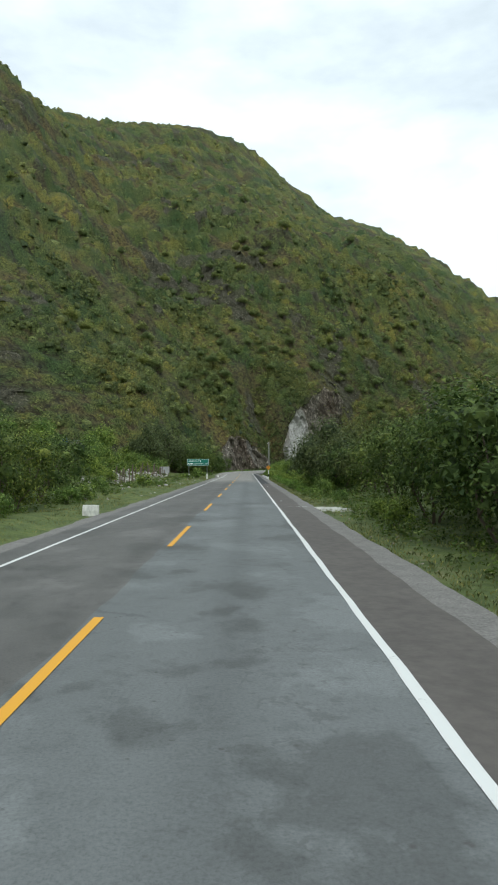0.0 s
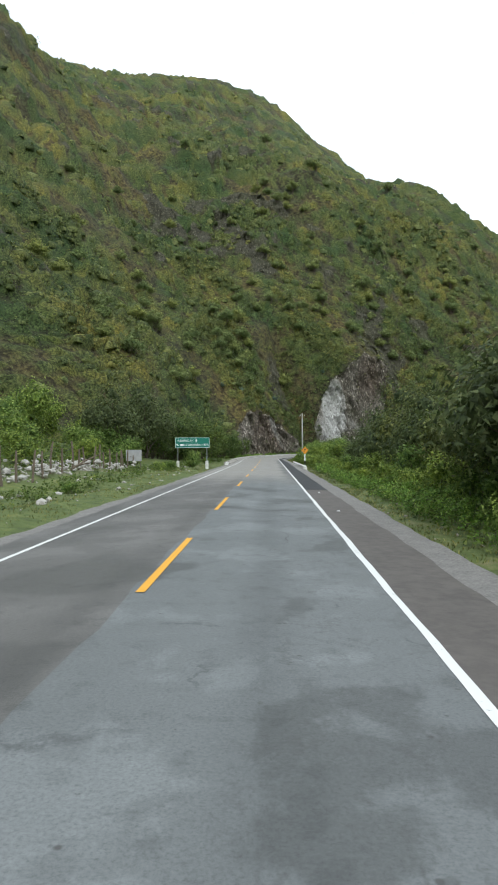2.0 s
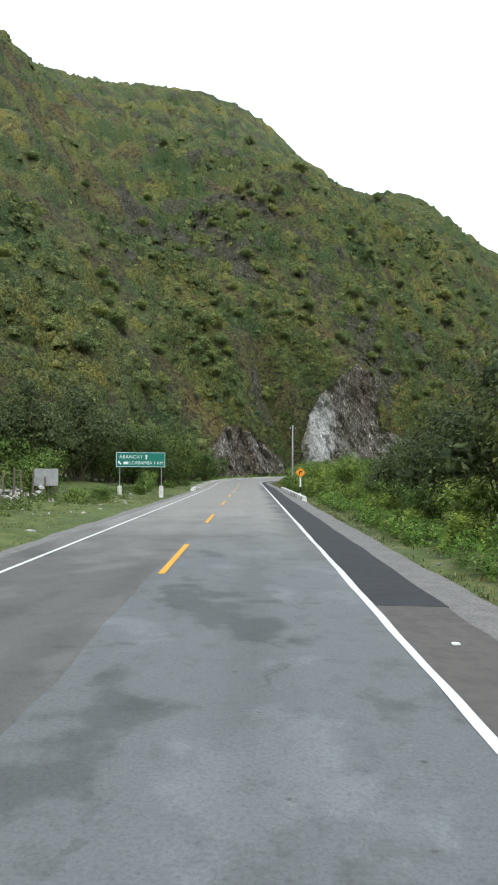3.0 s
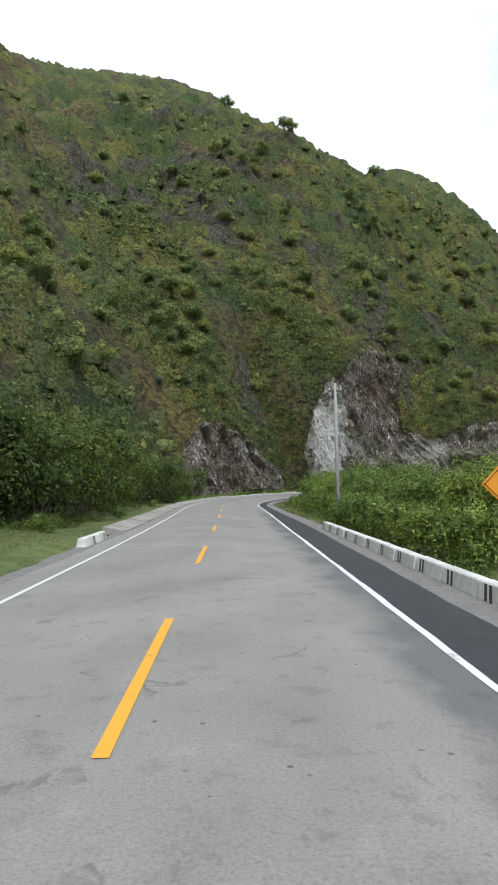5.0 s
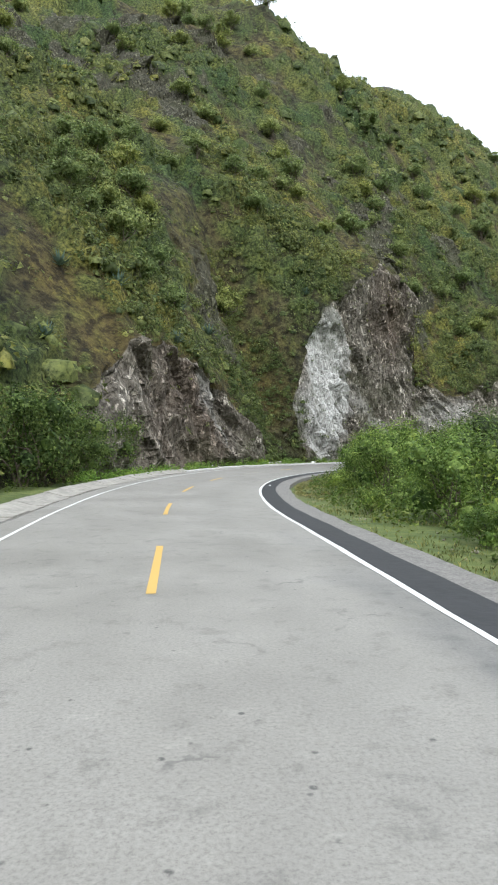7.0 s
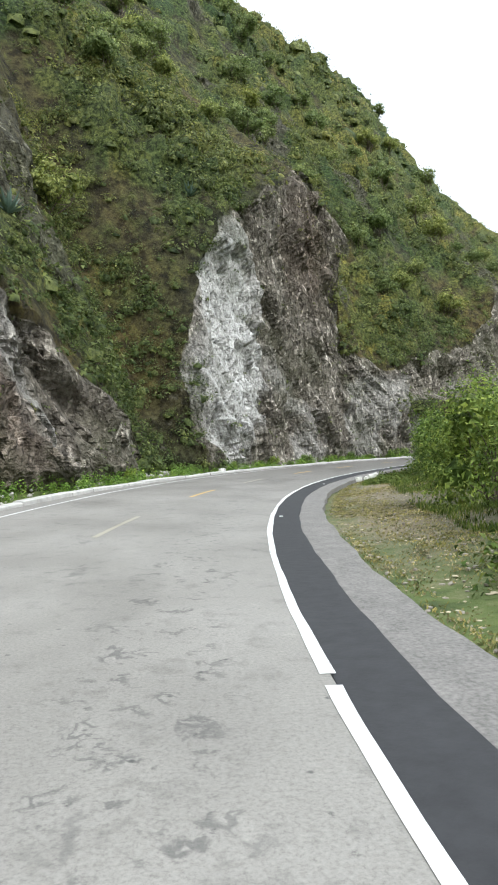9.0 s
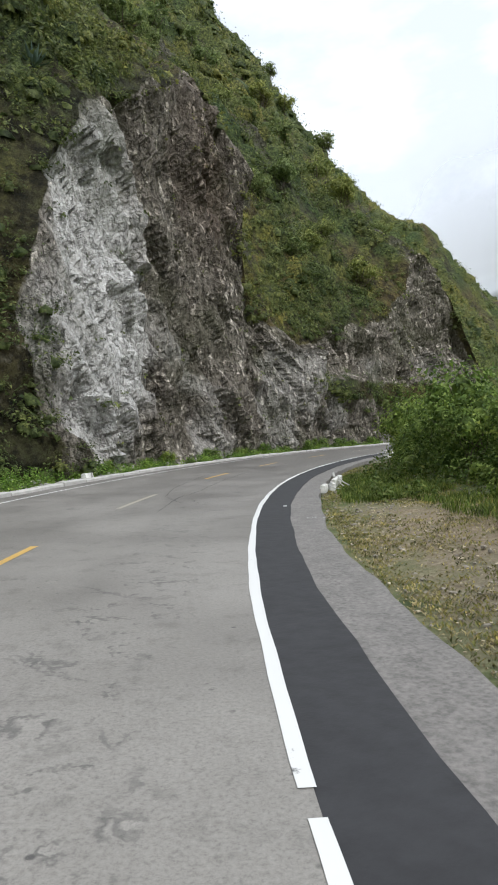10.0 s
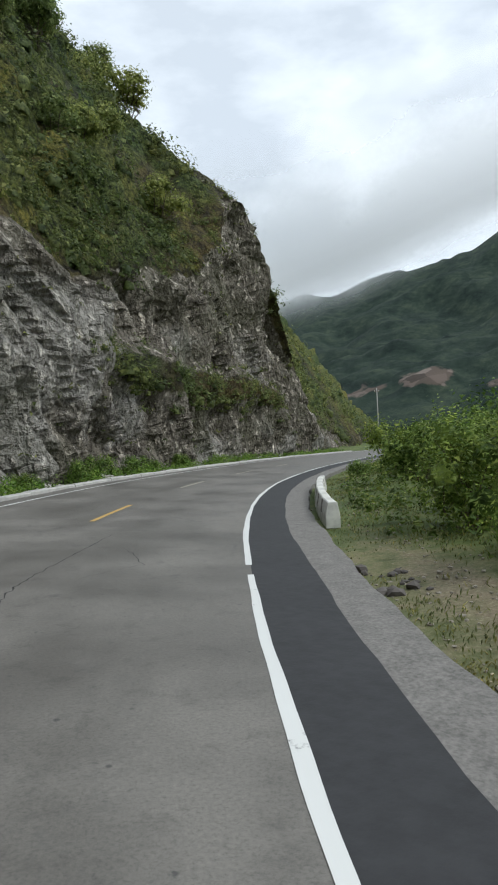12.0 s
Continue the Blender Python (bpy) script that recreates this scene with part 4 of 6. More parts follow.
redm = np.clip(1.1 - np.hypot((U - 248.5) / 6, (Z - 24) / 10), 0, 1) * 1.3 + 1.0 * np.exp(-((U - 203) / 11) ** 2) * face * np.clip(0.6 + n_mid, 0.2, 1)
redm = np.maximum(redm, 0.3 * (D > 1.4) * (rock > 0.2))
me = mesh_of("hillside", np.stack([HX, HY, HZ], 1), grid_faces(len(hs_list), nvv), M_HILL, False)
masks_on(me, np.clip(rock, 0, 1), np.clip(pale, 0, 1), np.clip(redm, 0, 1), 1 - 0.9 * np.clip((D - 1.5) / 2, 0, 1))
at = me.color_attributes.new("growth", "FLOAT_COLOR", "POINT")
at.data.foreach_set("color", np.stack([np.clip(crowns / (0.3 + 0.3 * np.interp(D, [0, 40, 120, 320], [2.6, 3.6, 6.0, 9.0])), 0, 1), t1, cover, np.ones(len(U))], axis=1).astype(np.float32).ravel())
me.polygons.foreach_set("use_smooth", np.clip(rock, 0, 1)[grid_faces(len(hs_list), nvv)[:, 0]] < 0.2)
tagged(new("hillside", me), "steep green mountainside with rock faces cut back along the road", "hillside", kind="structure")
HV = np.stack([HX, HY, HZ], 1).reshape(len(hs_list), nvv, 3)
HROCK = np.clip(rock, 0, 1).reshape(len(hs_list), nvv)


def on_hill(s, d):
    """A point of the hillside's surface s along its foot and d up the slope."""
    i = int(np.clip(np.searchsorted(hs_list, s), 0, len(hs_list) - 1))
    dd = np.concatenate([cl * 1.3, sl])
    j = int(np.clip(np.searchsorted(dd, d), 0, nvv - 1))
    return HV[i, j]


# ---- far mountains ----
def far_mountain(name, cx, cy, az0, az1, r0, r1, heights, seed, cliff=None, label=""):
    """A range seen across the valley: heights by bearing, folded into spurs."""
    azs, rs = np.linspace(az0, az1, 190), np.concatenate([np.linspace(r0, r1, 46), np.linspace(r1 * 1.05, r1 * 1.6, 10)])
    A, R = [k.ravel() for k in np.meshgrid(azs, rs, indexing="ij")]
    x, y = cx + R * np.sin(np.radians(A)), cy + R * np.cos(np.radians(A))
    h = np.interp(A, *heights)
    t = np.clip((R - r0) / (r1 - r0), 0, 1)
    n1 = fbm(np.stack([x, y, 0 * x], 1), (r1 - r0) * 0.55, 6, seed)
    n2 = fbm(np.stack([x, y, 0 * x], 1), (r1 - r0) * 0.14, 5, seed + 5)
    z = -12 + h * (t ** 0.9) * (1 + 0.16 * n1) + 0.06 * h * n2 * np.clip(t * 3, 0, 1)
    z = np.where(R > r1, z - (R - r1) * 0.25, z)
    me = mesh_of(name, np.stack([x, y, z], 1), grid_faces(len(azs), len(rs)), M_MOUNT, True)
    band = 0 * x
    if cliff is not None:
        zc, zw = cliff
        band = np.exp(-((z - zc - 10 * n1) / zw) ** 2) * np.clip(0.5 + 1.9 * n2, 0, 0.8)
    masks_on(me, band, band * 0, band * 0)
    return tagged(new(name, me), label, "mountain", kind="structure")


far_mountain("far_mountain", 25, 225, 38, 150, 520, 1150, ([38, 47, 52, 58, 66, 72, 90, 150], [212, 226, 250, 272, 316, 346, 400, 380]), 2.3, None, "dark green mountain across the valley with its top in cloud")
far_mountain("near_mountain", 25, 225, 50, 150, 330, 560, ([50, 52, 54, 57, 62, 66, 90, 150], [2, 24, 72, 84, 92, 98, 110, 80]), 8.1, (36, 9), "green valley slope with reddish rock bluffs")
far_mountain("rear_mountain", 0, 60, 150, 280, 260, 900, ([150, 180, 230, 280], [200, 240, 260, 240]), 4.4, None, "green mountain behind the road")


# ---- low cloud resting on the mountains across the valley ----
def cloud_bank(r, az0, az1, z0, z1, seed, label):
    """A bank of cloud with soft, uneven edges, bent round the valley's head."""
    azs, ts = np.linspace(az0, az1, 60), np.linspace(0, 1, 16)
    A, T = [k.ravel() for k in np.meshgrid(azs, ts, indexing="ij")]
    R = r + 25 * np.sin(A * 0.16 + seed) + 30 * T
    x, y = 25 + R * np.sin(np.radians(A)), 225 + R * np.cos(np.radians(A))
    lowest = z0 + np.interp(A, [az0, 52, 60, 70.6, 90, az1], [-8, 0, 20, 68, 110, 110]) * r / 640
    me = mesh_of("cloud_bank", np.stack([x, y, lowest + (z1 - z0) * T], 1), grid_faces(60, 16), M_CLOUD, True)
    edge = np.clip(T * 6, 0, 1) * np.clip((1 - T) * 1.35, 0, 1) * np.clip((A - az0) / 8, 0, 1) * np.clip((az1 - A) / 12, 0, 1)
    masks_on(me, edge, edge, edge)
    return tagged(new("cloud_bank", me), label, "cloud", kind="structure")


cloud_bank(640, 38, 130, 108, 335, 1.0, "soft grey-white bank of low cloud resting on the mountain")

# ---- vegetation ----
def leaf_quads(centres, normals, size, rng, aspect=0.55, droop=0.0):
    """Leaf sprays: a pointed blade at each centre; returns points and faces."""
    n = len(centres)
    a = rng.normal(size=(n, 3))
    t = np.cross(normals, a); t /= np.linalg.norm(t, axis=1, keepdims=True) + 1e-9
    b = np.cross(normals, t)
    w = size[:, None]
    t2, b2 = t * w, b * w * aspect
    dn = normals * w * 0.22
    t2, b2 = t2 * 1.15, b2 * 1.2
    v = np.stack([centres - t2 * 0.8 - b2, centres - t2 * 0.5 + b2 + dn * 0.4, centres + t2 - dn * droop], axis=1).reshape(-1, 3)
    return v, np.arange(3 * n).reshape(-1, 3)


def dome_shape():
    """Corner points and triangles of a rough ball without its underside."""
    bm = bmesh.new()
    bmesh.ops.create_icosphere(bm, subdivisions=1, radius=1)
    bm.verts.ensure_lookup_table()
    v = np.array([q.co[:] for q in bm.verts])
    f = np.array([[q.index for q in k.verts] for k in bm.faces if k.calc_center_median().z > -0.55])
    bm.free()
    return v / np.linalg.norm(v, axis=1, keepdims=True), f


def crown_points(blobs, count, rng, shell=0.55):
    """Points and outward normals spread over a group of lobes (centre, radii)."""
    vol = np.array([r[0] * r[1] * r[2] for _, r in blobs]) ** 0.7
    pick = rng.choice(len(blobs), size=count, p=vol / vol.sum())
    c = np.array([b[0] for b in blobs])[pick]
    r = np.array([b[1] for b in blobs])[pick]
    d = rng.normal(size=(count, 3)); d /= np.linalg.norm(d, axis=1, keepdims=True)
    rad = shell + (1 - shell) * rng.random(count) ** 0.6
    rad *= 0.9 + 0.25 * np.sin(d[:, 0] * 7 + pick) * np.sin(d[:, 1] * 6 + d[:, 2] * 5)
    n = d + rng.normal(size=(count, 3)) * 0.5 + np.array([0, 0, 0.6])
    n /= np.linalg.norm(n, axis=1, keepdims=True)
    return c + d * r * rad[:, None], n


def bush(name, seed, height, width, leaves, leaf, material, label, lobes=9, stems=5, clear=0.0, flat=1.0):
    """A tree or bush with its foot at the origin: bent stems with limbs, and a crown of many leaf sprays in uneven lobes."""
    rng = np.random.default_rng(seed)
    root = new(name)
    tagged(root, label, "tree" if clear > 0.6 else "bush")
    blobs, bm = [], bmesh.new()
    for k in range(lobes):
        a = 2 * math.pi * k / lobes + rng.uniform(-0.5, 0.5)
        r = width * rng.uniform(0.2, 0.62) * (0 if k == 0 else 1)
        low = 0.2 if clear > 0.6 else (0.16 if k % 2 else 0.45)
        zc = clear + (height - clear) * (rng.uniform(low, low + 0.3) if k else 0.68)
        rad = width * rng.uniform(0.3, 0.47)
        vert = min(rad * flat, (height - clear) * 0.36)
        blobs.append(((r * math.cos(a), r * math.sin(a), zc), (rad, rad, vert)))
    for k in range(stems):
        tip = np.array(blobs[k % lobes][0])
        foot = np.array([rng.uniform(-0.12, 0.12) * width * 0.4, rng.uniform(-0.12, 0.12) * width * 0.4, -0.25])
        mid = (foot + tip) / 2 + rng.normal(size=3) * 0.08 * height * np.array([1, 1, 0.3])
        q = foot + (mid - foot) * 0.5 + rng.normal(size=3) * 0.03 * height
        r0 = 0.02 * height * (0.75 if clear > 0.6 else 0.7)
        tube(bm, [foot, q, mid, tip], [r0, r0 * 0.8, r0 * 0.55, r0 * 0.15], 4)
        for j in range(2):
            e = np.array(blobs[int(rng.integers(lobes))][0]) + rng.normal(size=3) * 0.1 * width
            tube(bm, [mid, (mid + e) / 2 + rng.normal(size=3) * 0.05 * height, e], [r0 * 0.5, r0 * 0.3, r0 * 0.08], 3)
    part("trunk", bm, M_BARK, root, "grey-brown forked stems")
    p, nn = crown_points(blobs, leaves, rng)
    size = leaf * rng.uniform(0.6, 1.35, leaves)
    # a thin inner filling of larger sprays, and ragged shoots past the outline
    p2, n2 = crown_points([(c, tuple(v * 0.72 for v in r)) for c, r in blobs], leaves // 7, rng, 0.2)
    s2 = leaf * 2.0 * rng.uniform(0.7, 1.2, len(p2))
    p3, n3 = crown_points([(c, tuple(v * 1.16 for v in r)) for c, r in blobs], leaves // 9, rng, 0.9)
    s3 = leaf * 0.8 * rng.uniform(0.6, 1.2, len(p3))
    keep = np.concatenate([p, p2, p3])
    nn = np.concatenate([nn, n2, n3])
    size = np.concatenate([size, s2, s3])
    ok = keep[:, 2] > 0.05
    v, f = leaf_quads(keep[ok], nn[ok], size[ok], rng, 0.5, 0.5)
    bv, bf = dome_shape()
    for c, r in blobs:
        q = np.array(c) + bv * np.array(r) * 0.36 * rng.uniform(0.75, 1.15, (len(bv), 1))
        q[:, 2] = np.maximum(q[:, 2], 0.1)
        f = np.concatenate([f, bf + len(v)]); v = np.concatenate([v, q])
    crown = new("crown", mesh_of("crown", v, f, material))
    crown.parent = root
    return root


def ground_at(x, y):
    s, o = road_coords(np.array([x]), np.array([y]))
    return float(ground_height(s, o, np.array([x]), np.array([y]))[0])


def plant(template, first, spots, rng, group, label=None):
    """Sets the template at the first spot and copies at the others: (s, o, scale)."""
    for k, (s, o, sc) in enumerate(spots):
        x, y = along(s, o)
        x, y = float(x), float(y)
        m = pose(x, y, ground_at(x, y) - 0.05, 0, 0, rng.uniform(0, 360)) @ Matrix.Diagonal((sc, sc, sc * rng.uniform(0.9, 1.12), 1))
        if first and k == 0:
            template.matrix_basis = m
            ob = template
        else:
            base = template.scale.copy()
            template.scale = (sc, sc, sc * rng.uniform(0.9, 1.12))
            ob = copy_thing(template, pose(x, y, ground_at(x, y) - 0.05, 0, 0, rng.uniform(0, 360)))
            template.scale = base
        tagged(ob, label or "", group=group)


RNG = random.Random(11)
B1 = bush("roadside_bush", 1, 3.6, 2.6, 2800, 0.086, M_LEAF_A, "dense green roadside bush with small leaves", 10, 6)
B2 = bush("roadside_bush", 2, 4.6, 3.0, 4000, 0.073, M_LEAF_D, "tall dense dark green roadside bush", 11, 5, 0.3)
B3 = bush("roadside_tree", 3, 6.6, 3.6, 4300, 0.093, M_LEAF_B, "feathery olive-green tree standing over the verge", 13, 4, 0.65)
B4 = bush("low_bush", 4, 1.5, 1.2, 1500, 0.052, M_LEAF_A, "low leafy green bush in the grass", 7, 5)
plant(B3, True, [(88, 10.6, 1.2), (57.5, 8.6, 1.12), (60.5, 9.6, 1.15), (55, 10.4, 1.1), (150, 11.6, 0.62), (156, 10.6, 0.55), (163, 11.4, 0.66), (170, 12.2, 0.7), (177, 12, 0.62), (132, 12, 0.6), (71, 9.8, 0.85), (76.5, 9.4, 0.8), (82, 10.2, 0.9), (93, 9.8, 0.85), (99, 10.2, 0.85), (104.5, 10.6, 0.8), (52, 9.2, 0.95), (58.5, 9.6, 0.9), (64, 9.2, 0.85), (17, 13.5, 1.1), (24, 12.5, 1.05), (79, 13.5, 1.15), (66, 11.4, 1.05), (58, 14, 1.1), (47, 10.6, 0.95), (40, 13, 1.0), (93, 16.5, 1.1), (128, 15.5, 0.8), (110, 16, 0.85), (33, 12, 0.95)], RNG, "trees along the verge")
plant(B2, True, [(17, 8.6, 1.2), (21, 9.6, 1.15), (25.5, 8.9, 1.0), (13, 9.9, 1.2), (34, 9.4, 1.0), (42, 9.8, 1.0), (50, 9.2, 1.0), (54, 10.8, 1.1), (61, 9.2, 1.0), (70, 10.2, 1.05), (76, 11.2, 1.0), (84, 13, 1.0),
                 (29, 13, 1.2), (37, 15, 1.2), (73, 15, 1.2), (100, 19, 1.0), (8, 10.8, 1.2)], RNG, "bushes along the verge")
plant(B2, False, [(27, -8.9, 0.8), (31, -9.3, 0.85), (36, -9.8, 0.95), (42, -10.4, 0.9), (34, -12.5, 1.1), (47, -12.4, 0.9), (24, -9.6, 0.85)], RNG, "bushes on the far side of the road")
plant(B3, False, [(120, -13.5, 1.45), (126, -15.5, 1.6), (131, -13, 1.35), (114, -16, 1.3), (136, -15, 1.4), (146, -13.5, 1.2)], RNG, "trees behind the direction sign")
plant(B2, False, [(138, -9.6, 1.5), (143, -10, 1.6), (149, -9.6, 1.6), (155, -9.6, 1.5), (134, -11.5, 1.5), (161, -9.0, 1.3), (168, -8.6, 1.1), (129, -12.5, 1.4), (175, -8.4, 1.1), (179, -9.2, 1.25), (184, -8.8, 1.15), (188, -8.6, 1.0), (171, -10.5, 1.4), (124, -13.5, 1.15), (182, -8.2, 0.7), (140, -12.5, 1.4), (150, -12, 1.4), (119, -15, 1.1)], RNG, "bushes at the foot of the slope")
B5 = bush("roadside_bush", 5, 3.5, 2.7, 5200, 0.056, M_LEAF_A, "dense bright green bush with fine leaves at the verge", 11, 6)
plant(B5, True, [(113, 8.6, 0.9), (118, 9.4, 0.95), (122, 8.0, 0.85), (126, 9.4, 0.9), (130, 8.0, 0.85), (134, 9.4, 0.85), (139, 8.2, 0.85), (144, 8.6, 0.85), (148, 9.8, 0.95), (152, 8.2, 0.85), (157, 8.8, 0.9), (162, 8.4, 0.85), (167, 9.6, 0.9),
                 (172, 8.8, 0.85), (177, 10, 0.95), (154, 12, 1.0), (163, 12.5, 1.0), (171, 13, 1.1), (145, 13, 1.0), (136, 13, 1.0), (120, 13, 1.0), (180, 13.5, 1.0), (186, 12.5, 0.85), (185, 16, 1.1)], RNG, "bushes beyond the near verge")
plant(B5, False, [(193, 9.1, 0.85), (189.5, 8.8, 0.72), (186, 8.7, 0.75), (181.5, 8.5, 0.7), (206.5, 10.9, 0.95), (212.5, 10.6, 0.9), (217.8, 9.8, 0.85), (222.5, 9.3, 0.85), (234.5, 8.8, 0.75), (239, 8.7, 0.8), (243.8, 8.3, 0.8), (198, 9.3, 1.0)], RNG, "bushes in the valley below the bend")
plant(B1, True, [ (193, 10.6, 1.0), (203, 11, 1.1), (188, 11, 1.0), (209, 12.6, 1.2), (215, 11.8, 1.2), (220, 10.4, 1.1), (224, 8.8, 0.8), (227.5, 9.2, 0.9), (231, 8.5, 0.8), (218, 14.5, 1.6), (225, 13.5, 1.5), (228, 11.8, 0.85), (233, 10.4, 0.7), (236, 13.5, 1.0), (241, 11.6, 0.8), (246, 9.6, 0.75), (250, 11.5, 0.95), (255, 9.2, 0.8), (260, 10.5, 0.9), (266, 9.0, 0.85), (272, 10.5, 0.9), (279, 9.2, 0.9), (287, 10.5, 1.0), (296, 9.5, 1.0), (306, 10.5, 1.0), (318, 10, 1.0),
                 (244, 15, 1.1), (254, 15.5, 1.1), (265, 15, 1.1), (278, 15, 1.1), (222, 16, 1.0), (214, 18, 1.0), (205, 19, 1.0), (197, 18, 1.0), (230, 19, 1.2), (240, 20, 1.2), (252, 21, 1.2)], RNG, "bushes in the valley below the bend")
plant(B4, True, [(56, 8.2, 1.3), (116, 6.7, 1.1), (120, 6.5, 1.1), (124, 6.4, 1.15), (127.5, 6.4, 1.2), (131, 6.3, 1.2), (134, 6.2, 1.2), (136.3, 6.5, 1.2), (140, 6.8, 1.0), (144, 6.9, 1.0), (149, 6.9, 1.0), (154, 6.9, 0.9), (60, 8.0, 1.1), (64.5, 8.3, 1.2), (68, 8.0, 1.2), (72.5, 8.2, 1.3), (78, 8.3, 1.2), (84, 8.4, 1.3), (90, 8.4, 1.2), (96, 8.6, 1.2), (50, 8.2, 1.2), (22, 6.6, 0.7), (26, 6.9, 0.6), (36, 6.7, 0.6), (46, 6.9, 0.8), (57, 6.8, 0.7), (70, 7.2, 0.8), (76, 7.6, 0.9), (82, 7.4, 0.8), (88, 7.2, 0.7), (94, 7.6, 0.9), (98, 8.2, 0.9), (103, 7.5, 0.8), (106, 9, 1.0), (157, 6.8, 0.6), (165, 6.7, 0.6), (173, 6.7, 0.7), (180, 7.4, 0.7), (187, 8.4, 0.8), (193, 10.5, 0.9), (200, 12, 0.9), (208, 12.5, 0.9), (217, 10.5, 0.9), (223, 9, 0.8), (229, 8.2, 0.7), (262, 7.0, 0.6),
                 (62, -8.2, 0.9), (66, -8.8, 0.7), (75, -8.4, 0.6), (101, -8.6, 0.8), (106, -8.2, 0.7), (109, -9, 0.8), (116, -7.4, 0.8), (120, -7.6, 0.9), (124, -8.2, 1.1), (132, -7.2, 0.7), (147, -6.6, 0.5), (164, -6.4, 0.5), (52, -9.5, 0.9), (46, -8.6, 0.8), (40, -8.2, 0.8), (34, -7.6, 0.8), (24, -7.4, 0.7), (15, -7.6, 0.8),
                 (225, -6.3, 0.45), (233, -6.4, 0.5), (239, -6.3, 0.4), (248, -6.5, 0.6), (268, -6.6, 0.9), (271, -6.7, 0.7), (229, -6.9, 0.55), (236.5, -6.7, 0.6), (243, -6.8, 0.7), (252, -6.6, 0.75), (256.5, -6.7, 0.6), (261, -6.5, 0.8), (264.5, -6.8, 0.95), (276, -6.6, 0.8), (214, -6.9, 0.5), (207, -6.9, 0.55), (199, -7.0, 0.5)], RNG, "low bushes in the grass")

plant(B1, False, [(70, -15, 0.77), (78, -17, 0.91), (86, -15.5, 0.77), (92, -18, 1.12), (97, -14, 0.77), (103, -16, 1.05), (108, -13, 0.91), (112, -15.5, 1.19), (116, -19, 1.4), (100, -22, 1.4), (90, -26, 1.54), (110, -24, 1.82), (118, -25, 1.68), (80, -25, 1.26), (104, -31, 1.82), (95, -35, 1.68), (75, -33, 1.54), (60, -30, 1.4)], RNG, "bushes behind the fence")

# trees with flat crowns on the slope and against the sky
T1 = bush("hill_tree", 21, 4.2, 2.9, 1250, 0.14, M_LEAF_T, "round-crowned green tree on the mountainside", 11, 4, 0.8, 0.75)
T2 = bush("hill_tree", 22, 6.2, 3.4, 1500, 0.14, M_LEAF_T, "tall open-crowned tree on the mountainside", 14, 5, 1.5, 0.7)
spots = [(269.5, 56, 1), (267, 87, 1), (326, 93, 1), (325, 60, 1), (335, 49, 1), (322, 30, 1), (318, 36, 1), (304, 21, 1), (295, 11.8, 1), (225, 21, 1), (266, 25, 1), (198, 9, 0), (198, 15, 0), (203, 20, 0), (244, 18.5, 1), (229, 12.8, 0), (249, 9.5, 0), (202, 4.5, 0), (205, 9, 0), (199, 7, 0), (208, 14, 0), (196, 12, 0), (242, 15.5, 0), (246, 24, 0), (233, 22, 0), (225, 30, 0), (238, 34, 0), (228, 17, 0), (215, 26, 0), (250, 30, 1), (259, 55, 1), (252, 62, 1), (268, 58, 1), (285, 26, 1), (299, 30, 1), (304, 27, 1), (276, 40, 1), (291, 34, 1), (314, 22, 1),
         (322, 20, 0), (330, 16, 0), (336, 14, 1), (176, 24, 1), (178, 30, 0), (172, 27, 0), (186, 18, 0), (190, 30, 0), (182, 44, 0), (160, 30, 0), (168, 46, 0), (150, 40, 0), (205, 44, 0), (212, 60, 0), (198, 70, 0), (186, 78, 0), (222, 72, 0), (150, 76, 0), (235, 90, 1), (170, 100, 0), (262, 12, 0), (272, 10, 0), (281, 12, 0), (266, 20, 0), (245, 56, 1), (240, 75, 1), (309, 34, 1), (256, 40, 0), (219, 8, 0)]
rng = random.Random(4)
spots += [(rng.uniform(150, 262), rng.uniform(6, 60), 0) for k in range(46)] + [(rng.uniform(262, 330), rng.uniform(4, 40), 0) for k in range(22)]
first = {0: True, 1: True}
for s, d, kind in spots:
    t = (T1, T2)[kind]
    x, y, z = [float(v) for v in on_hill(s, d)]
    sc = rng.uniform(0.75, 1.15)
    if first[kind]:
        t.matrix_basis = pose(x, y, z - 0.3, 0, 0, rng.uniform(0, 360)); first[kind] = False
        ob = t
    else:
        t0 = t.scale.copy(); t.scale = (sc, sc, sc)
        ob = copy_thing(t, pose(x, y, z - 0.3, rng.uniform(-5, 5), rng.uniform(-5, 5), rng.uniform(0, 360)))
        t.scale = t0
    tagged(ob, group="trees on the mountainside")


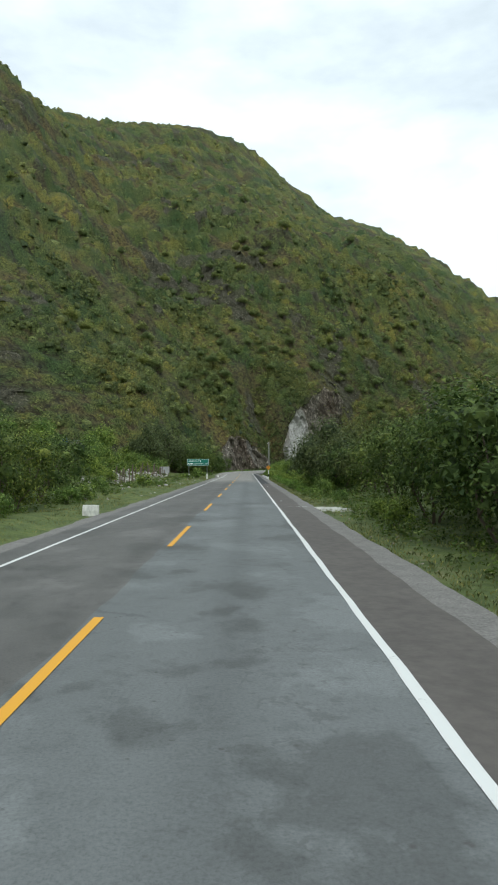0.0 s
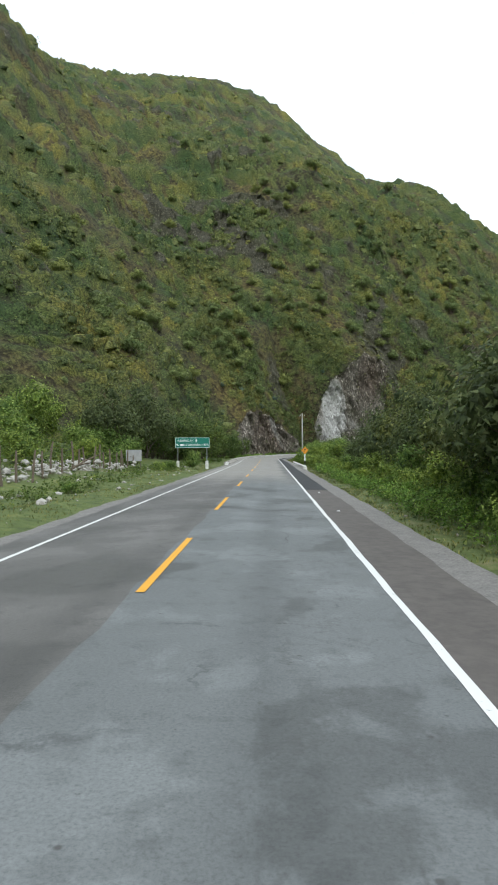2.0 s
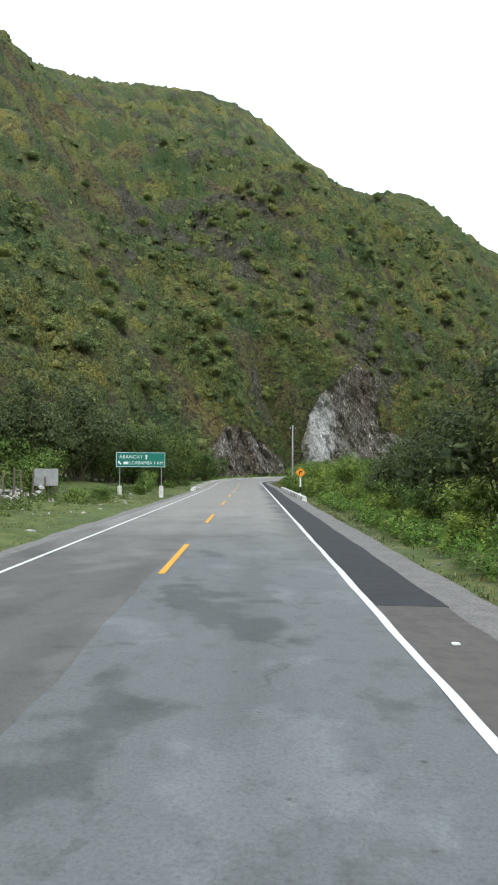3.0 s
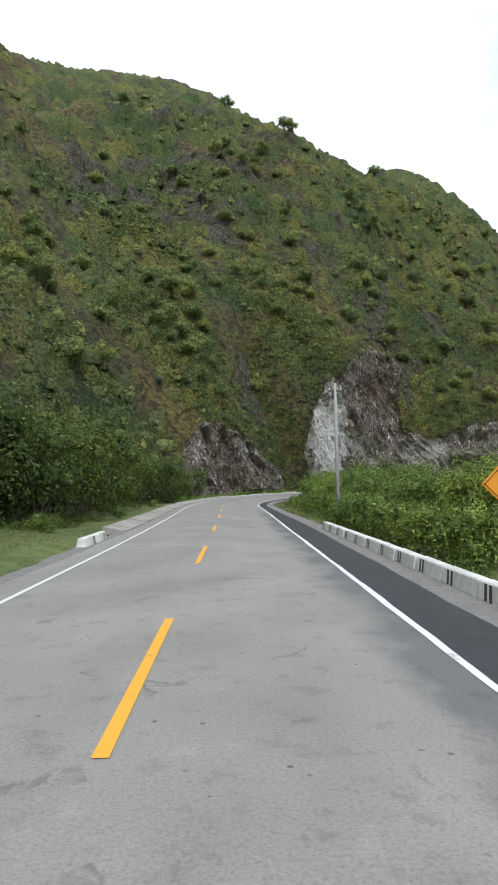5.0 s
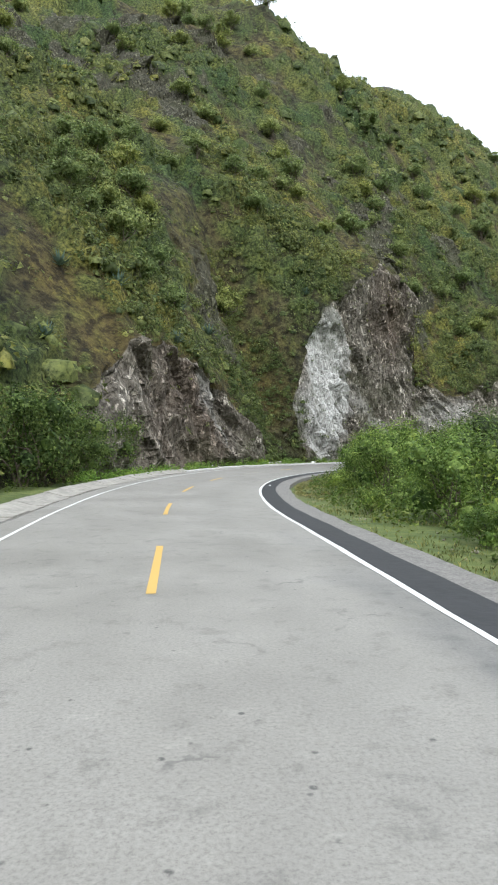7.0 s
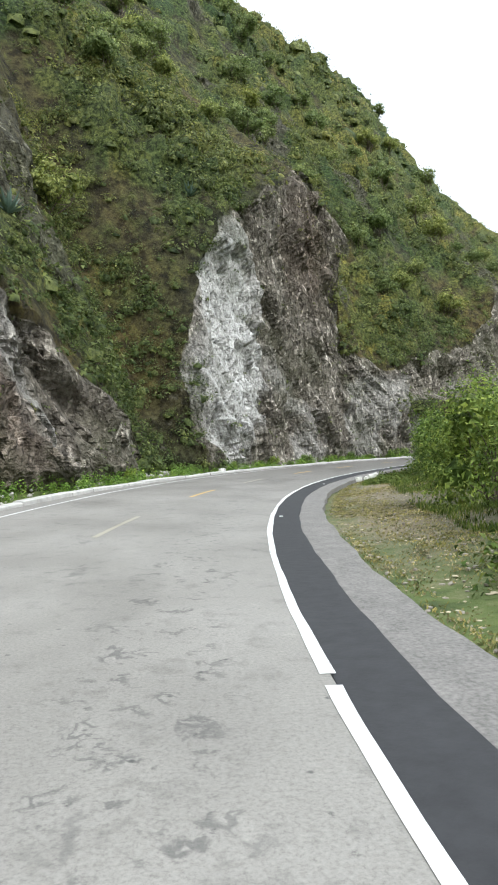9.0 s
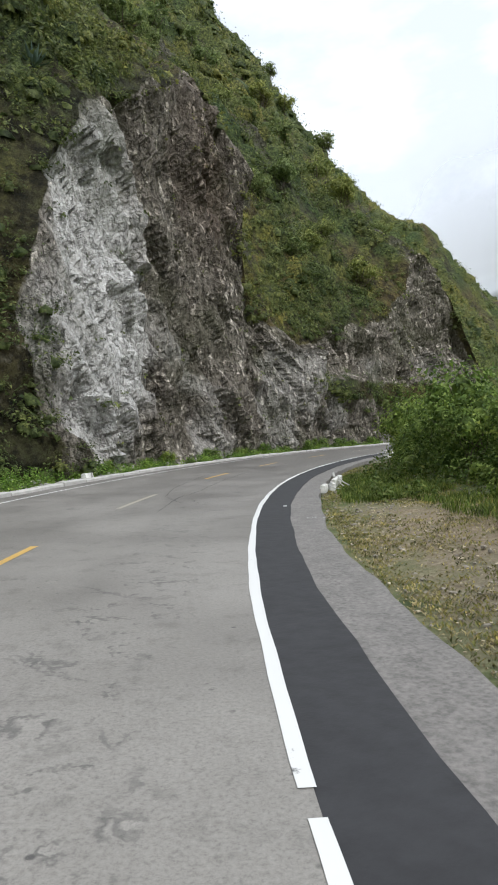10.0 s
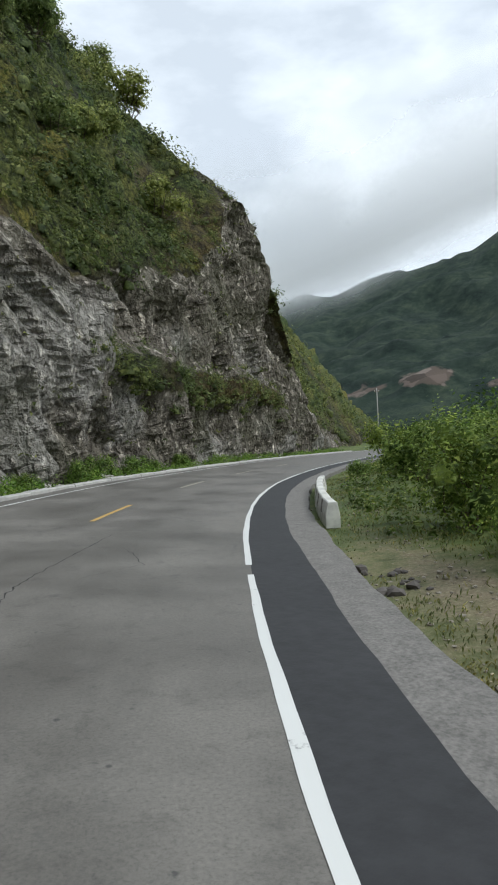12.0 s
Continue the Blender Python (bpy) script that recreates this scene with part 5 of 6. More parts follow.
def shrub_field(name, label, seed, picks, radius, per, leaf, bodies=0.58):
    """Uncounted growth over the slope: lobed leafy crowns, ragged with leaf sprays, each with its own shade."""
    rng = np.random.default_rng(seed)
    n = len(picks)
    r = np.minimum(radius, 3.2)
    picks = picks - np.array([0, 0, 0.3]) * r[:, None] * (1.0 if bodies else 0.0)
    k = per
    sq = np.ones((n, 1, 3)); sq[:, 0, 2] = rng.uniform(0.7, 1.2, n)
    sq[:, 0, 0] = rng.uniform(0.8, 1.4, n)
    ph = rng.uniform(0, 6.28, (n, 1, 3))

    def lobes(d):
        return 1 + 0.2 * np.sin(4.2 * d[..., 0] + ph[..., 0]) * np.sin(3.7 * d[..., 1] + ph[..., 1]) + 0.16 * np.sin(6.5 * d[..., 2] + 5 * d[..., 0] + ph[..., 2])

    d = rng.normal(size=(n, k, 3)); d[..., 2] = np.abs(d[..., 2]) * 0.9 - 0.15
    d /= np.linalg.norm(d, axis=2, keepdims=True)
    rad = rng.uniform(0.55, 1.08, (n, k))
    c = picks[:, None, :] + d * (rad * lobes(d) * r[:, None])[..., None] * sq
    nn = d + rng.normal(size=(n, k, 3)) * 0.4 + np.array([0, 0, 0.55])
    nn /= np.linalg.norm(nn, axis=2, keepdims=True)
    size = (np.minimum(r, 1.6)[:, None] * rng.uniform(0.22, 0.48, (n, k)) * leaf).ravel()
    v, f = leaf_quads(c.reshape(-1, 3), nn.reshape(-1, 3), size, rng, 0.62, 0.6)
    tint = np.clip(rng.normal(0.4, 0.15, n) + 0.55 * fbm(picks, 22, 3, 4.0), 0, 1)
    shade = np.repeat(tint, k * 3)
    if bodies:
        bv, bf = dome_shape()
        q = bv[None] + rng.normal(0, 0.1, (n, len(bv), 3))
        q = picks[:, None, :] + q * (lobes(q) * r[:, None] * bodies)[..., None] * sq
        f = np.concatenate([f, (bf[None] + (np.arange(n) * len(bv))[:, None, None]).reshape(-1, 3) + len(v)])
        v = np.concatenate([v, q.reshape(-1, 3)])
        shade = np.concatenate([shade, np.repeat(tint, len(bv))])
    me = mesh_of(name, v, f, M_LEAF_H, True)
    tint_on(me, shade)
    return tagged(new(name, me), label, "shrubs", kind="stuff")


rng = np.random.default_rng(9)
dd = np.concatenate([cl * 1.3, sl])
# area of each cell of the slope, and the chance of growth there
e1 = HV[1:, :-1] - HV[:-1, :-1]
e2 = HV[:-1, 1:] - HV[:-1, :-1]
area = np.linalg.norm(np.cross(e1, e2), axis=2)
grow = 1.0 - HROCK[:-1, :-1]
grow = np.clip(grow, 0.0, 1) ** 1.5
su = hs_list[:-1][:, None] + 0 * area
sd = dd[:-1][None, :] + 0 * area
# growth runs down the slope in strips, with open grassy ground between
strips = fbm(np.stack([su.ravel() + 0.35 * sd.ravel(), 0.32 * sd.ravel(), 0 * sd.ravel()], 1), 11, 4, 12.0).reshape(area.shape)
clump = np.clip(0.5 + 1.7 * strips, 0.06, 1.7)


def pick_cells(weight, count):
    w = (weight * area).ravel()
    i = rng.choice(w.size, size=count, p=w / w.sum())
    a, b = np.unravel_index(i, area.shape)
    f, g = rng.random(count)[:, None], rng.random(count)[:, None]
    p = HV[a, b] * (1 - f) * (1 - g) + HV[a + 1, b] * f * (1 - g) + HV[a, b + 1] * (1 - f) * g + HV[a + 1, b + 1] * f * g
    return p


close = ((su > 120) & (su < 470) & (sd < 60))
near_slope = (su > 186) & (su < 345) & (sd < 24)
p = pick_cells(grow * clump * near_slope, 2200)
shrub_field("hillside_shrubs", "leafy green shrubs on the slope above the rock faces", 30, p, np.minimum(rng.lognormal(-0.1, 0.5, len(p)), 1.7), 72, 0.31, 0.36)
p = pick_cells(grow * clump * close * ~near_slope, 3800)
shrub_field("hillside_shrubs", "green and olive shrubs covering the lower mountainside", 31, p, rng.lognormal(0.1, 0.5, len(p)), 30, 0.42, 0.5)
p = pick_cells(grow * close * (sd < 45), 5000)
shrub_field("hillside_herbs", "low herbs and dry grass between the shrubs", 32, p, rng.uniform(0.2, 0.6, len(p)), 9, 0.8, 0)
far_w = grow * clump * ((sd >= 45) & (sd < 330) & (su < 480) & (su > 20))
p = pick_cells(far_w, 6000)
shrub_field("hillside_shrubs", "green shrubs covering the upper mountainside", 33, p, rng.lognormal(0.45, 0.5, len(p)), 15, 0.48, 0.5)
lefts = grow * clump * ((su <= 125) & (su > -40) & (sd < 60))
p = pick_cells(lefts, 1500)
shrub_field("hillside_shrubs", "green shrubs on the slope behind the fields", 34, p, rng.lognormal(0.2, 0.5, len(p)), 24, 0.46, 0.45)
p = pick_cells(HROCK[:-1, :-1] * (sd < 1.35) * (su > 190) * (su < 320), 500)
shrub_field("cliff_plants", "tufts of green growing in the joints of the rock face", 35, p, rng.uniform(0.12, 0.4, len(p)), 14, 0.9, 0)
cap = (sd > 1.3) & (sd < 4.5) & (su > 190) & (su < 322) & ~((su > 240) & (su < 255))
p = pick_cells(1.0 * cap, 700)
shrub_field("cliff_edge_shrubs", "shrubs hanging over the top of the rock face", 36, p, rng.uniform(0.3, 0.85, len(p)), 110, 0.27, 0.36)
shelf = green_shelf.reshape(len(hs_list), nvv)[:-1, :-1] * (sd < 1.35)
p = pick_cells(shelf, 320)
shrub_field("ledge_shrubs", "green shrubs growing on the rock ledge", 37, p, rng.uniform(0.3, 0.75, len(p)), 110, 0.27, 0.36)
gully = ((su > 218) & (su < 225.5) & (sd < 12)) * 1.0
p = pick_cells(gully, 320)
shrub_field("gully_shrubs", "bushy growth filling the gully between the rock faces", 38, p, rng.uniform(0.4, 1.1, len(p)), 130, 0.26, 0.36)


def leafy_weeds(name, label, seed, count, s0, s1, o0, o1, tall, leaf, tint0, per=14, gone=None, material=None):
    """Broad-leaved weeds along the verge: small upright sprays of leaves."""
    rng = np.random.default_rng(seed)
    s, o = rng.uniform(s0, s1, count), o0 + (o1 - o0) * rng.random(count)
    keep = np.sin(s * 0.9 + 1.3 * o) + np.sin(s * 0.31 - o) + rng.normal(0, 0.7, count) > -0.5
    if gone:
        keep &= ~((s > gone[0]) & (s < gone[1]) & (np.abs(o) < gone[2]))
    s, o = s[keep], o[keep]
    n = len(s)
    x, y = along(s, o)
    z = ground_height(s, o, x, y)
    h = tall * rng.uniform(0.4, 1.3, n)
    q = rng.random((n, per))
    spread = 0.3 * h[:, None] * (1.1 - 0.6 * q)
    a = rng.uniform(0, 6.28, (n, per))
    c = np.stack([x[:, None] + spread * np.cos(a), y[:, None] + spread * np.sin(a), z[:, None] + h[:, None] * (0.08 + 0.95 * q)], -1)
    nn = np.stack([np.cos(a) * 0.6, np.sin(a) * 0.6, 0.9 + 0 * a], -1) + rng.normal(size=(n, per, 3)) * 0.35
    nn /= np.linalg.norm(nn, axis=2, keepdims=True)
    size = (leaf * rng.uniform(0.6, 1.4, (n, per))).ravel()
    v, f = leaf_quads(c.reshape(-1, 3), nn.reshape(-1, 3), size, rng, 0.5, 0.6)
    me = mesh_of(name, v, f, material or M_GRASS)
    tint_on(me, np.repeat(np.clip(rng.normal(tint0, 0.18, n), 0, 1), per * 3))
    return tagged(new(name, me), label, "weeds", kind="stuff")


def scatter_verge(name, label, seed, count, s0, s1, o0, o1, tall, width, tint0, bladed=3, gone=None, material=None, lie=1.0):
    """Grass and weeds along the verge: crossing bent blades."""
    rng = np.random.default_rng(seed)
    s, o = rng.uniform(s0, s1, count), o0 + (o1 - o0) * rng.random(count) ** 1.3
    keep = np.sin(s * 0.7 + o) + np.sin(s * 0.23 + 2 * o) + rng.normal(0, 0.8, count) > -0.7
    if gone:
        keep &= ~((s > gone[0]) & (s < gone[1]) & (np.abs(o) < gone[2]) & (rng.random(count) < 0.85))
    s, o = s[keep], o[keep]
    n = len(s)
    x, y = along(s, o)
    z = ground_height(s, o, x, y)
    b = bladed
    base = np.repeat(np.stack([x, y, z + 0.01], 1), b, axis=0) + rng.normal(size=(n * b, 3)) * np.array([0.09, 0.09, 0])
    a = rng.uniform(0, 2 * math.pi, n * b)
    h = tall * rng.uniform(0.45, 1.25, n * b)
    lean = rng.uniform(0.15, 0.7, n * b) * h * lie
    w = width * rng.uniform(0.6, 1.3, n * b)
    dirv = np.stack([np.cos(a), np.sin(a), 0 * a], 1)
    side = np.stack([-np.sin(a), np.cos(a), 0 * a], 1) * w[:, None]
    top = base + dirv * lean[:, None] + np.array([0, 0, 1.0]) * h[:, None]
    midp = base + dirv * (lean * 0.35)[:, None] + np.array([0, 0, 1.0]) * (h * 0.6)[:, None]
    v = np.stack([base - side * 0.5, midp - side, top, midp + side], 1).reshape(-1, 3)
    me = mesh_of(name, v, np.arange(len(v)).reshape(-1, 4), material or M_GRASS)
    tint_on(me, np.repeat(np.clip(rng.normal(tint0, 0.2, n), 0, 1), b * 4))
    return tagged(new(name, me), label, "grass", kind="stuff")


scatter_verge("verge_grass", "short green grass on the near verge", 51, 9500, 2, 186, 5.0, 8.6, 0.1, 0.015, 0.45, 4, None, M_TURF, 1.8)
leafy_weeds("verge_weeds", "leafy green weeds at the foot of the bushes", 52, 5200, 4, 190, 5.7, 9.5, 0.5, 0.055, 0.4, 14)
scatter_verge("verge_grass", "short mown-looking grass on the far verge", 53, 8000, 5, 135, -5.0, -10.5, 0.09, 0.012, 0.55, 4, None, M_TURF)
leafy_weeds("verge_weeds", "leafy weeds along the far verge", 54, 3600, 5, 190, -10.0, -7.4, 0.42, 0.055, 0.4, 14)
scatter_verge("verge_grass", "thin grass and weeds below the bend", 55, 9000, 226, 290, 5.4, 12, 0.08, 0.011, 0.5, 4, None, M_TURF, 1.8)
scatter_verge("dry_grass", "short dry straw-coloured grass on the bare verge", 58, 11000, 173, 234, 5.0, 8.4, 0.04, 0.012, 0.5, 4, None, M_STRAW, 2.6)
scatter_verge("verge_grass", "patchy yellowing grass on the stony verge", 69, 12000, 174, 236, 5.0, 9.0, 0.05, 0.013, 0.95, 4, None, M_TURF, 2.4)
leafy_weeds("verge_weeds", "leafy green weeds below the bend", 56, 3200, 188, 310, 6.4, 14, 0.55, 0.07, 0.45, 16, (184, 214, 9.6))
scatter_verge("verge_grass", "tall fresh grass behind the broken barrier", 71, 3600, 215, 227, 5.6, 8.4, 0.2, 0.013, 0.55, 5, None, M_GRASS)
scatter_verge("verge_grass", "tall green grass between the verge and the bushes", 72, 3600, 176, 214, 7.3, 9.8, 0.19, 0.012, 0.6, 5, None, M_GRASS)
leafy_weeds("cliff_foot_weeds", "fresh green weeds along the foot of the cliff", 57, 5200, 178, 330, -7.4, -5.0, 0.55, 0.05, 0.45, 24, None, M_WEED)
leafy_weeds("verge_weeds", "bright green leafy weeds in front of the bushes", 59, 3600, 52, 108, 5.9, 8.8, 0.5, 0.045, 0.45, 24, None, M_WEED)


def stone_bed(name, label, seed, count, s0, s1, o0, o1, r0, r1, material, piles=None, flat=0.65):
    """Loose stones half sunk in the ground, each a battered lump."""
    rng = np.random.default_rng(seed)
    bm = bmesh.new()
    bmesh.ops.create_icosphere(bm, subdivisions=1, radius=1)
    base = np.array([v.co[:] for v in bm.verts]); tri = np.array([[v.index for v in f.verts] for f in bm.faces])
    bm.free()
    s, o = rng.uniform(s0, s1, count), o0 + (o1 - o0) * rng.random(count)
    x, y = along(s, o)
    z = ground_height(s, o, x, y)
    r = r0 + (r1 - r0) * rng.random(count) ** 3
    sc = rng.uniform(0.6, 1.3, (count, 1, 3)) * np.array([1, 1, flat])
    jit = 1 + rng.normal(0, 0.16, (count, len(base), 1))
    a = rng.uniform(0, 6.28, count)
    v = base[None] * sc * jit * r[:, None, None]
    ca, sa = np.cos(a)[:, None], np.sin(a)[:, None]
    vx, vy = v[..., 0] * ca - v[..., 1] * sa, v[..., 0] * sa + v[..., 1] * ca
    lift = r * 0.3 + 0.015 + (rng.random(count) ** 2 * piles if piles else 0)
    v = np.stack([vx + x[:, None], vy + y[:, None], v[..., 2] + (z + lift)[:, None]], -1).reshape(-1, 3)
    f = (tri[None] + (np.arange(count) * len(base))[:, None, None]).reshape(-1, 3)
    return tagged(new(name, mesh_of(name, v, f, material)), label, "stones", kind="stuff")


leafy_weeds("maize", "rows of tall green maize-like plants in the field", 68, 1500, 34, 112, -24, -12.5, 1.4, 0.13, 0.55, 18)
stone_bed("verge_gravel", "small grey-brown gravel along the edge of the strip", 61, 1900, 184, 240, 4.9, 6.6, 0.008, 0.05, M_GRAVEL)
stone_bed("leaf_litter", "pale dry leaves and chips along the edge of the strip", 70, 2400, 174, 236, 4.95, 8.2, 0.015, 0.05, M_LITTER, None, 0.3)
stone_bed("verge_stones", "a few loose stones on the bare verge", 67, 420, 186, 236, 5.4, 9.5, 0.015, 0.06, M_GRAVEL)
stone_bed("verge_gravel", "gravel and crumbs of asphalt along the road edge", 62, 1700, 230, 270, 4.9, 7.2, 0.008, 0.04, M_GRAVEL)
stone_bed("verge_stones", "stones along the near verge", 63, 400, 5, 185, 4.8, 6.4, 0.015, 0.06, M_GRAVEL)
stone_bed("asphalt_crumbs", "dark broken crumbs of asphalt at the edge of the strip", 73, 60, 238.8, 240.6, 4.7, 6.0, 0.02, 0.13, M_SHOULDER_OLD)
stone_bed("field_stones", "heaps of pale field stones behind the fence", 64, 700, 62, 104, -14.5, -11.0, 0.08, 0.3, M_STONE, 0.6)
stone_bed("verge_stones", "pale stones on the far verge", 65, 160, 40, 120, -10.5, -5.4, 0.04, 0.2, M_STONE)
stone_bed("rockfall", "rock fragments fallen at the foot of the cliff", 66, 700, 190, 320, -7.6, -5.6, 0.04, 0.24, M_STONE)

# ---- concrete barriers ----
def barrier_block(label, stripes=2):
    """One cast barrier block, 1.75 m long along y, with battered sides and painted stripes."""
    root = new("barrier_block")
    tagged(root, label, "road barrier")
    bm = bmesh.new()
    prof = [(-0.17, -0.15), (-0.17, 0.16), (-0.115, 0.44), (-0.09, 0.465), (0.09, 0.465), (0.115, 0.44), (0.17, 0.16), (0.17, -0.15)]
    ends = [[bm.verts.new((x, y, z)) for x, z in prof] for y in (-0.875, -0.84, 0.84, 0.875)]
    for e, sc in ((0, 0.95), (3, 0.95)):
        for v in ends[e]:
            v.co.x *= sc
            v.co.z = v.co.z * 0.98
    k = len(prof)
    for a, b in zip(ends, ends[1:]):
        for j in range(k):
            bm.faces.new((a[j], a[(j + 1) % k], b[(j + 1) % k], b[j]))
    bm.faces.new(ends[0][::-1]); bm.faces.new(ends[-1])
    bmesh.ops.recalc_face_normals(bm, faces=bm.faces)
    part("body", bm, M_BARRIER, root)
    for j in range(stripes):
        y0 = 0.42 + 0.2 * j - 0.1 * stripes
        for sgn in (-1, 1):
            bm = bmesh.new()
            pts = [(0.1715, 0.12), (0.1715, 0.165), (0.118, 0.437)]
            rows = [[bm.verts.new((sgn * (x + out), y0 + w + (z - 0.12) * 0.35, z)) for x, z in pts] for w, out in ((0, 0), (0, 0.003), (0.11, 0.003), (0.11, 0))]
            for a, b in zip(rows, rows[1:]):
                for q in range(2):
                    bm.faces.new((a[q], a[q + 1], b[q + 1], b[q]))
            bmesh.ops.recalc_face_normals(bm, faces=bm.faces)
            part("stripe", bm, M_STRIPE, root, "dark painted slanting stripe")
    return root


def put_on_road(ob, s, o, dz=0.0, turn=0.0, tip=0.0, roll=0.0):
    x, y = along(s, o)
    h = float(np.interp(s, S_ALL, H_ALL))
    return pose(float(x), float(y), float(road_z(s, min(o, 5) if o > 0 else max(o, -5))) + dz, tip, roll, -math.degrees(h) + turn)


blk = barrier_block("whitewashed concrete barrier block with dark slanting stripes at the verge")
rng = random.Random(8)
for k in range(15):
    m = put_on_road(blk, 107.1 + 1.78 * k, 4.9 - 0.012 * k, -0.2, rng.uniform(-1.2, 1.2), 0, rng.uniform(-1.5, 1.5))
    if k == 0:
        blk.matrix_basis = m
    else:
        copy_thing(blk, m)
for ob in list(scene.objects):
    if ob.name.startswith("barrier_block"):
        tagged(ob, group="barrier blocks along the near verge")
pair = []
for s in (126.5, 128.25):
    pair.append(tagged(copy_thing(blk, put_on_road(blk, s, -4.15, -0.2, rng.uniform(-3, 3))), "weathered white barrier block beside the far gutter", group="barrier blocks on the far verge"))
blk.scale = (0.8, 0.5, 0.62)
tagged(copy_thing(blk, put_on_road(blk, 223.6, -5.15, 0.02, 4)), "short striped white block on the kerb under the cliff", group="kerb blocks")
blk.scale = (1, 1, 1)
cul = barrier_block("small stained white culvert block at the road edge", 0)
cul.matrix_basis = put_on_road(cul, 27.6, -4.85, -0.06, 84) @ Matrix.Diagonal((0.6, 0.38, 0.75, 1))
tagged(cul, group="culvert blocks")
for s, o, turn in ((31.6, 5.5, 88), (30.4, 6.2, 55)):
    cul.scale = (0.45, 0.8, 0.45)
    tagged(copy_thing(cul, put_on_road(cul, s, o, -0.24, turn)), "sunken white culvert wall on the near verge", group="culvert blocks")
cul.scale = (0.6, 0.38, 0.75)
for k in range(7):
    tagged(copy_thing(blk, put_on_road(blk, 246.6 + 1.78 * k, 5.55, -0.03, rng.uniform(-1, 1))), "white barrier block at the outer edge of the bend", group="barrier blocks in the bend")
# broken barrier: tipped blocks with bare bars
for s, o, dz, turn, tip, roll, size in ((222.6, 5.3, -0.12, -5, 1, 14, (0.62, 1.2, 0.5)), (219.4, 4.96, -0.12, -4, -1, 6, (0.6, 0.62, 0.42)), (220.5, 5.2, -0.14, 8, 2, 20, (0.6, 0.4, 0.42))):
    cul.scale = size
    tagged(copy_thing(cul, put_on_road(cul, s, o, dz, turn, tip, roll)), "broken white barrier block, tipped over and stained", group="broken barrier blocks")
cul.scale = (0.6, 0.38, 0.75)
for k, (s0, o0, s1, o1, z0, z1, rad) in enumerate(((225.6, 5.06, 223.3, 5.22, 0.1, 0.08, 0.05), (223.4, 5.28, 219.7, 5.62, 0.1, -0.02, 0.02), (223.2, 5.34, 219.4, 5.8, 0.14, 0.02, 0.02), (220.3, 5.05, 218.9, 5.5, 0.04, -0.06, 0.016))):
    bm = bmesh.new()
    pts = []
    for t in (0, 0.3, 0.65, 1):
        s, o = s0 + (s1 - s0) * t, o0 + (o1 - o0) * t
        x, y = along(s, o)
        pts.append((float(x), float(y), float(road_z(s, 5.0)) + z0 + (z1 - z0) * t - 0.05 * math.sin(math.pi * t)))
    tube(bm, pts, [rad] * 4, 6)
    tagged(new("bent_bar", bm_mesh("bent_bar", bm, M_RUST, True)), "bare bent bar torn from the broken barrier", "metal bar", "bent bars")


# ---- signs ----
def text_part(name, words, size, parent, loc, material, label, spacing=1.0):
    cu = bpy.data.curves.new(name, "FONT")
    cu.body, cu.size, cu.extrude, cu.align_x, cu.align_y = words, size, 0.003, "LEFT", "CENTER"
    cu.space_character = spacing
    tmp = bpy.data.objects.new(name, cu)
    scene.collection.objects.link(tmp)
    dg = bpy.context.evaluated_depsgraph_get()
    me = bpy.data.meshes.new_from_object(tmp.evaluated_get(dg))
    bpy.data.objects.remove(tmp)
    me.materials.clear(); me.materials.append(material)
    ob = new(name, me)
    ob.parent = parent
    ob.matrix_basis = pose(*loc, 90, 0, 0)
    return tagged(ob, label)


def arrow_bm(pts, depth=0.006):
    bm = bmesh.new()
    a = [bm.verts.new((x, -depth, z)) for x, z in pts]
    b = [bm.verts.new((x, 0, z)) for x, z in pts]
    bm.faces.new(a); bm.faces.new(b[::-1])
    for j in range(len(pts)):
        k = (j + 1) % len(pts)
        bm.faces.new((a[j], b[j], b[k], a[k]))
    bmesh.ops.recalc_face_normals(bm, faces=bm.faces)
    return bm


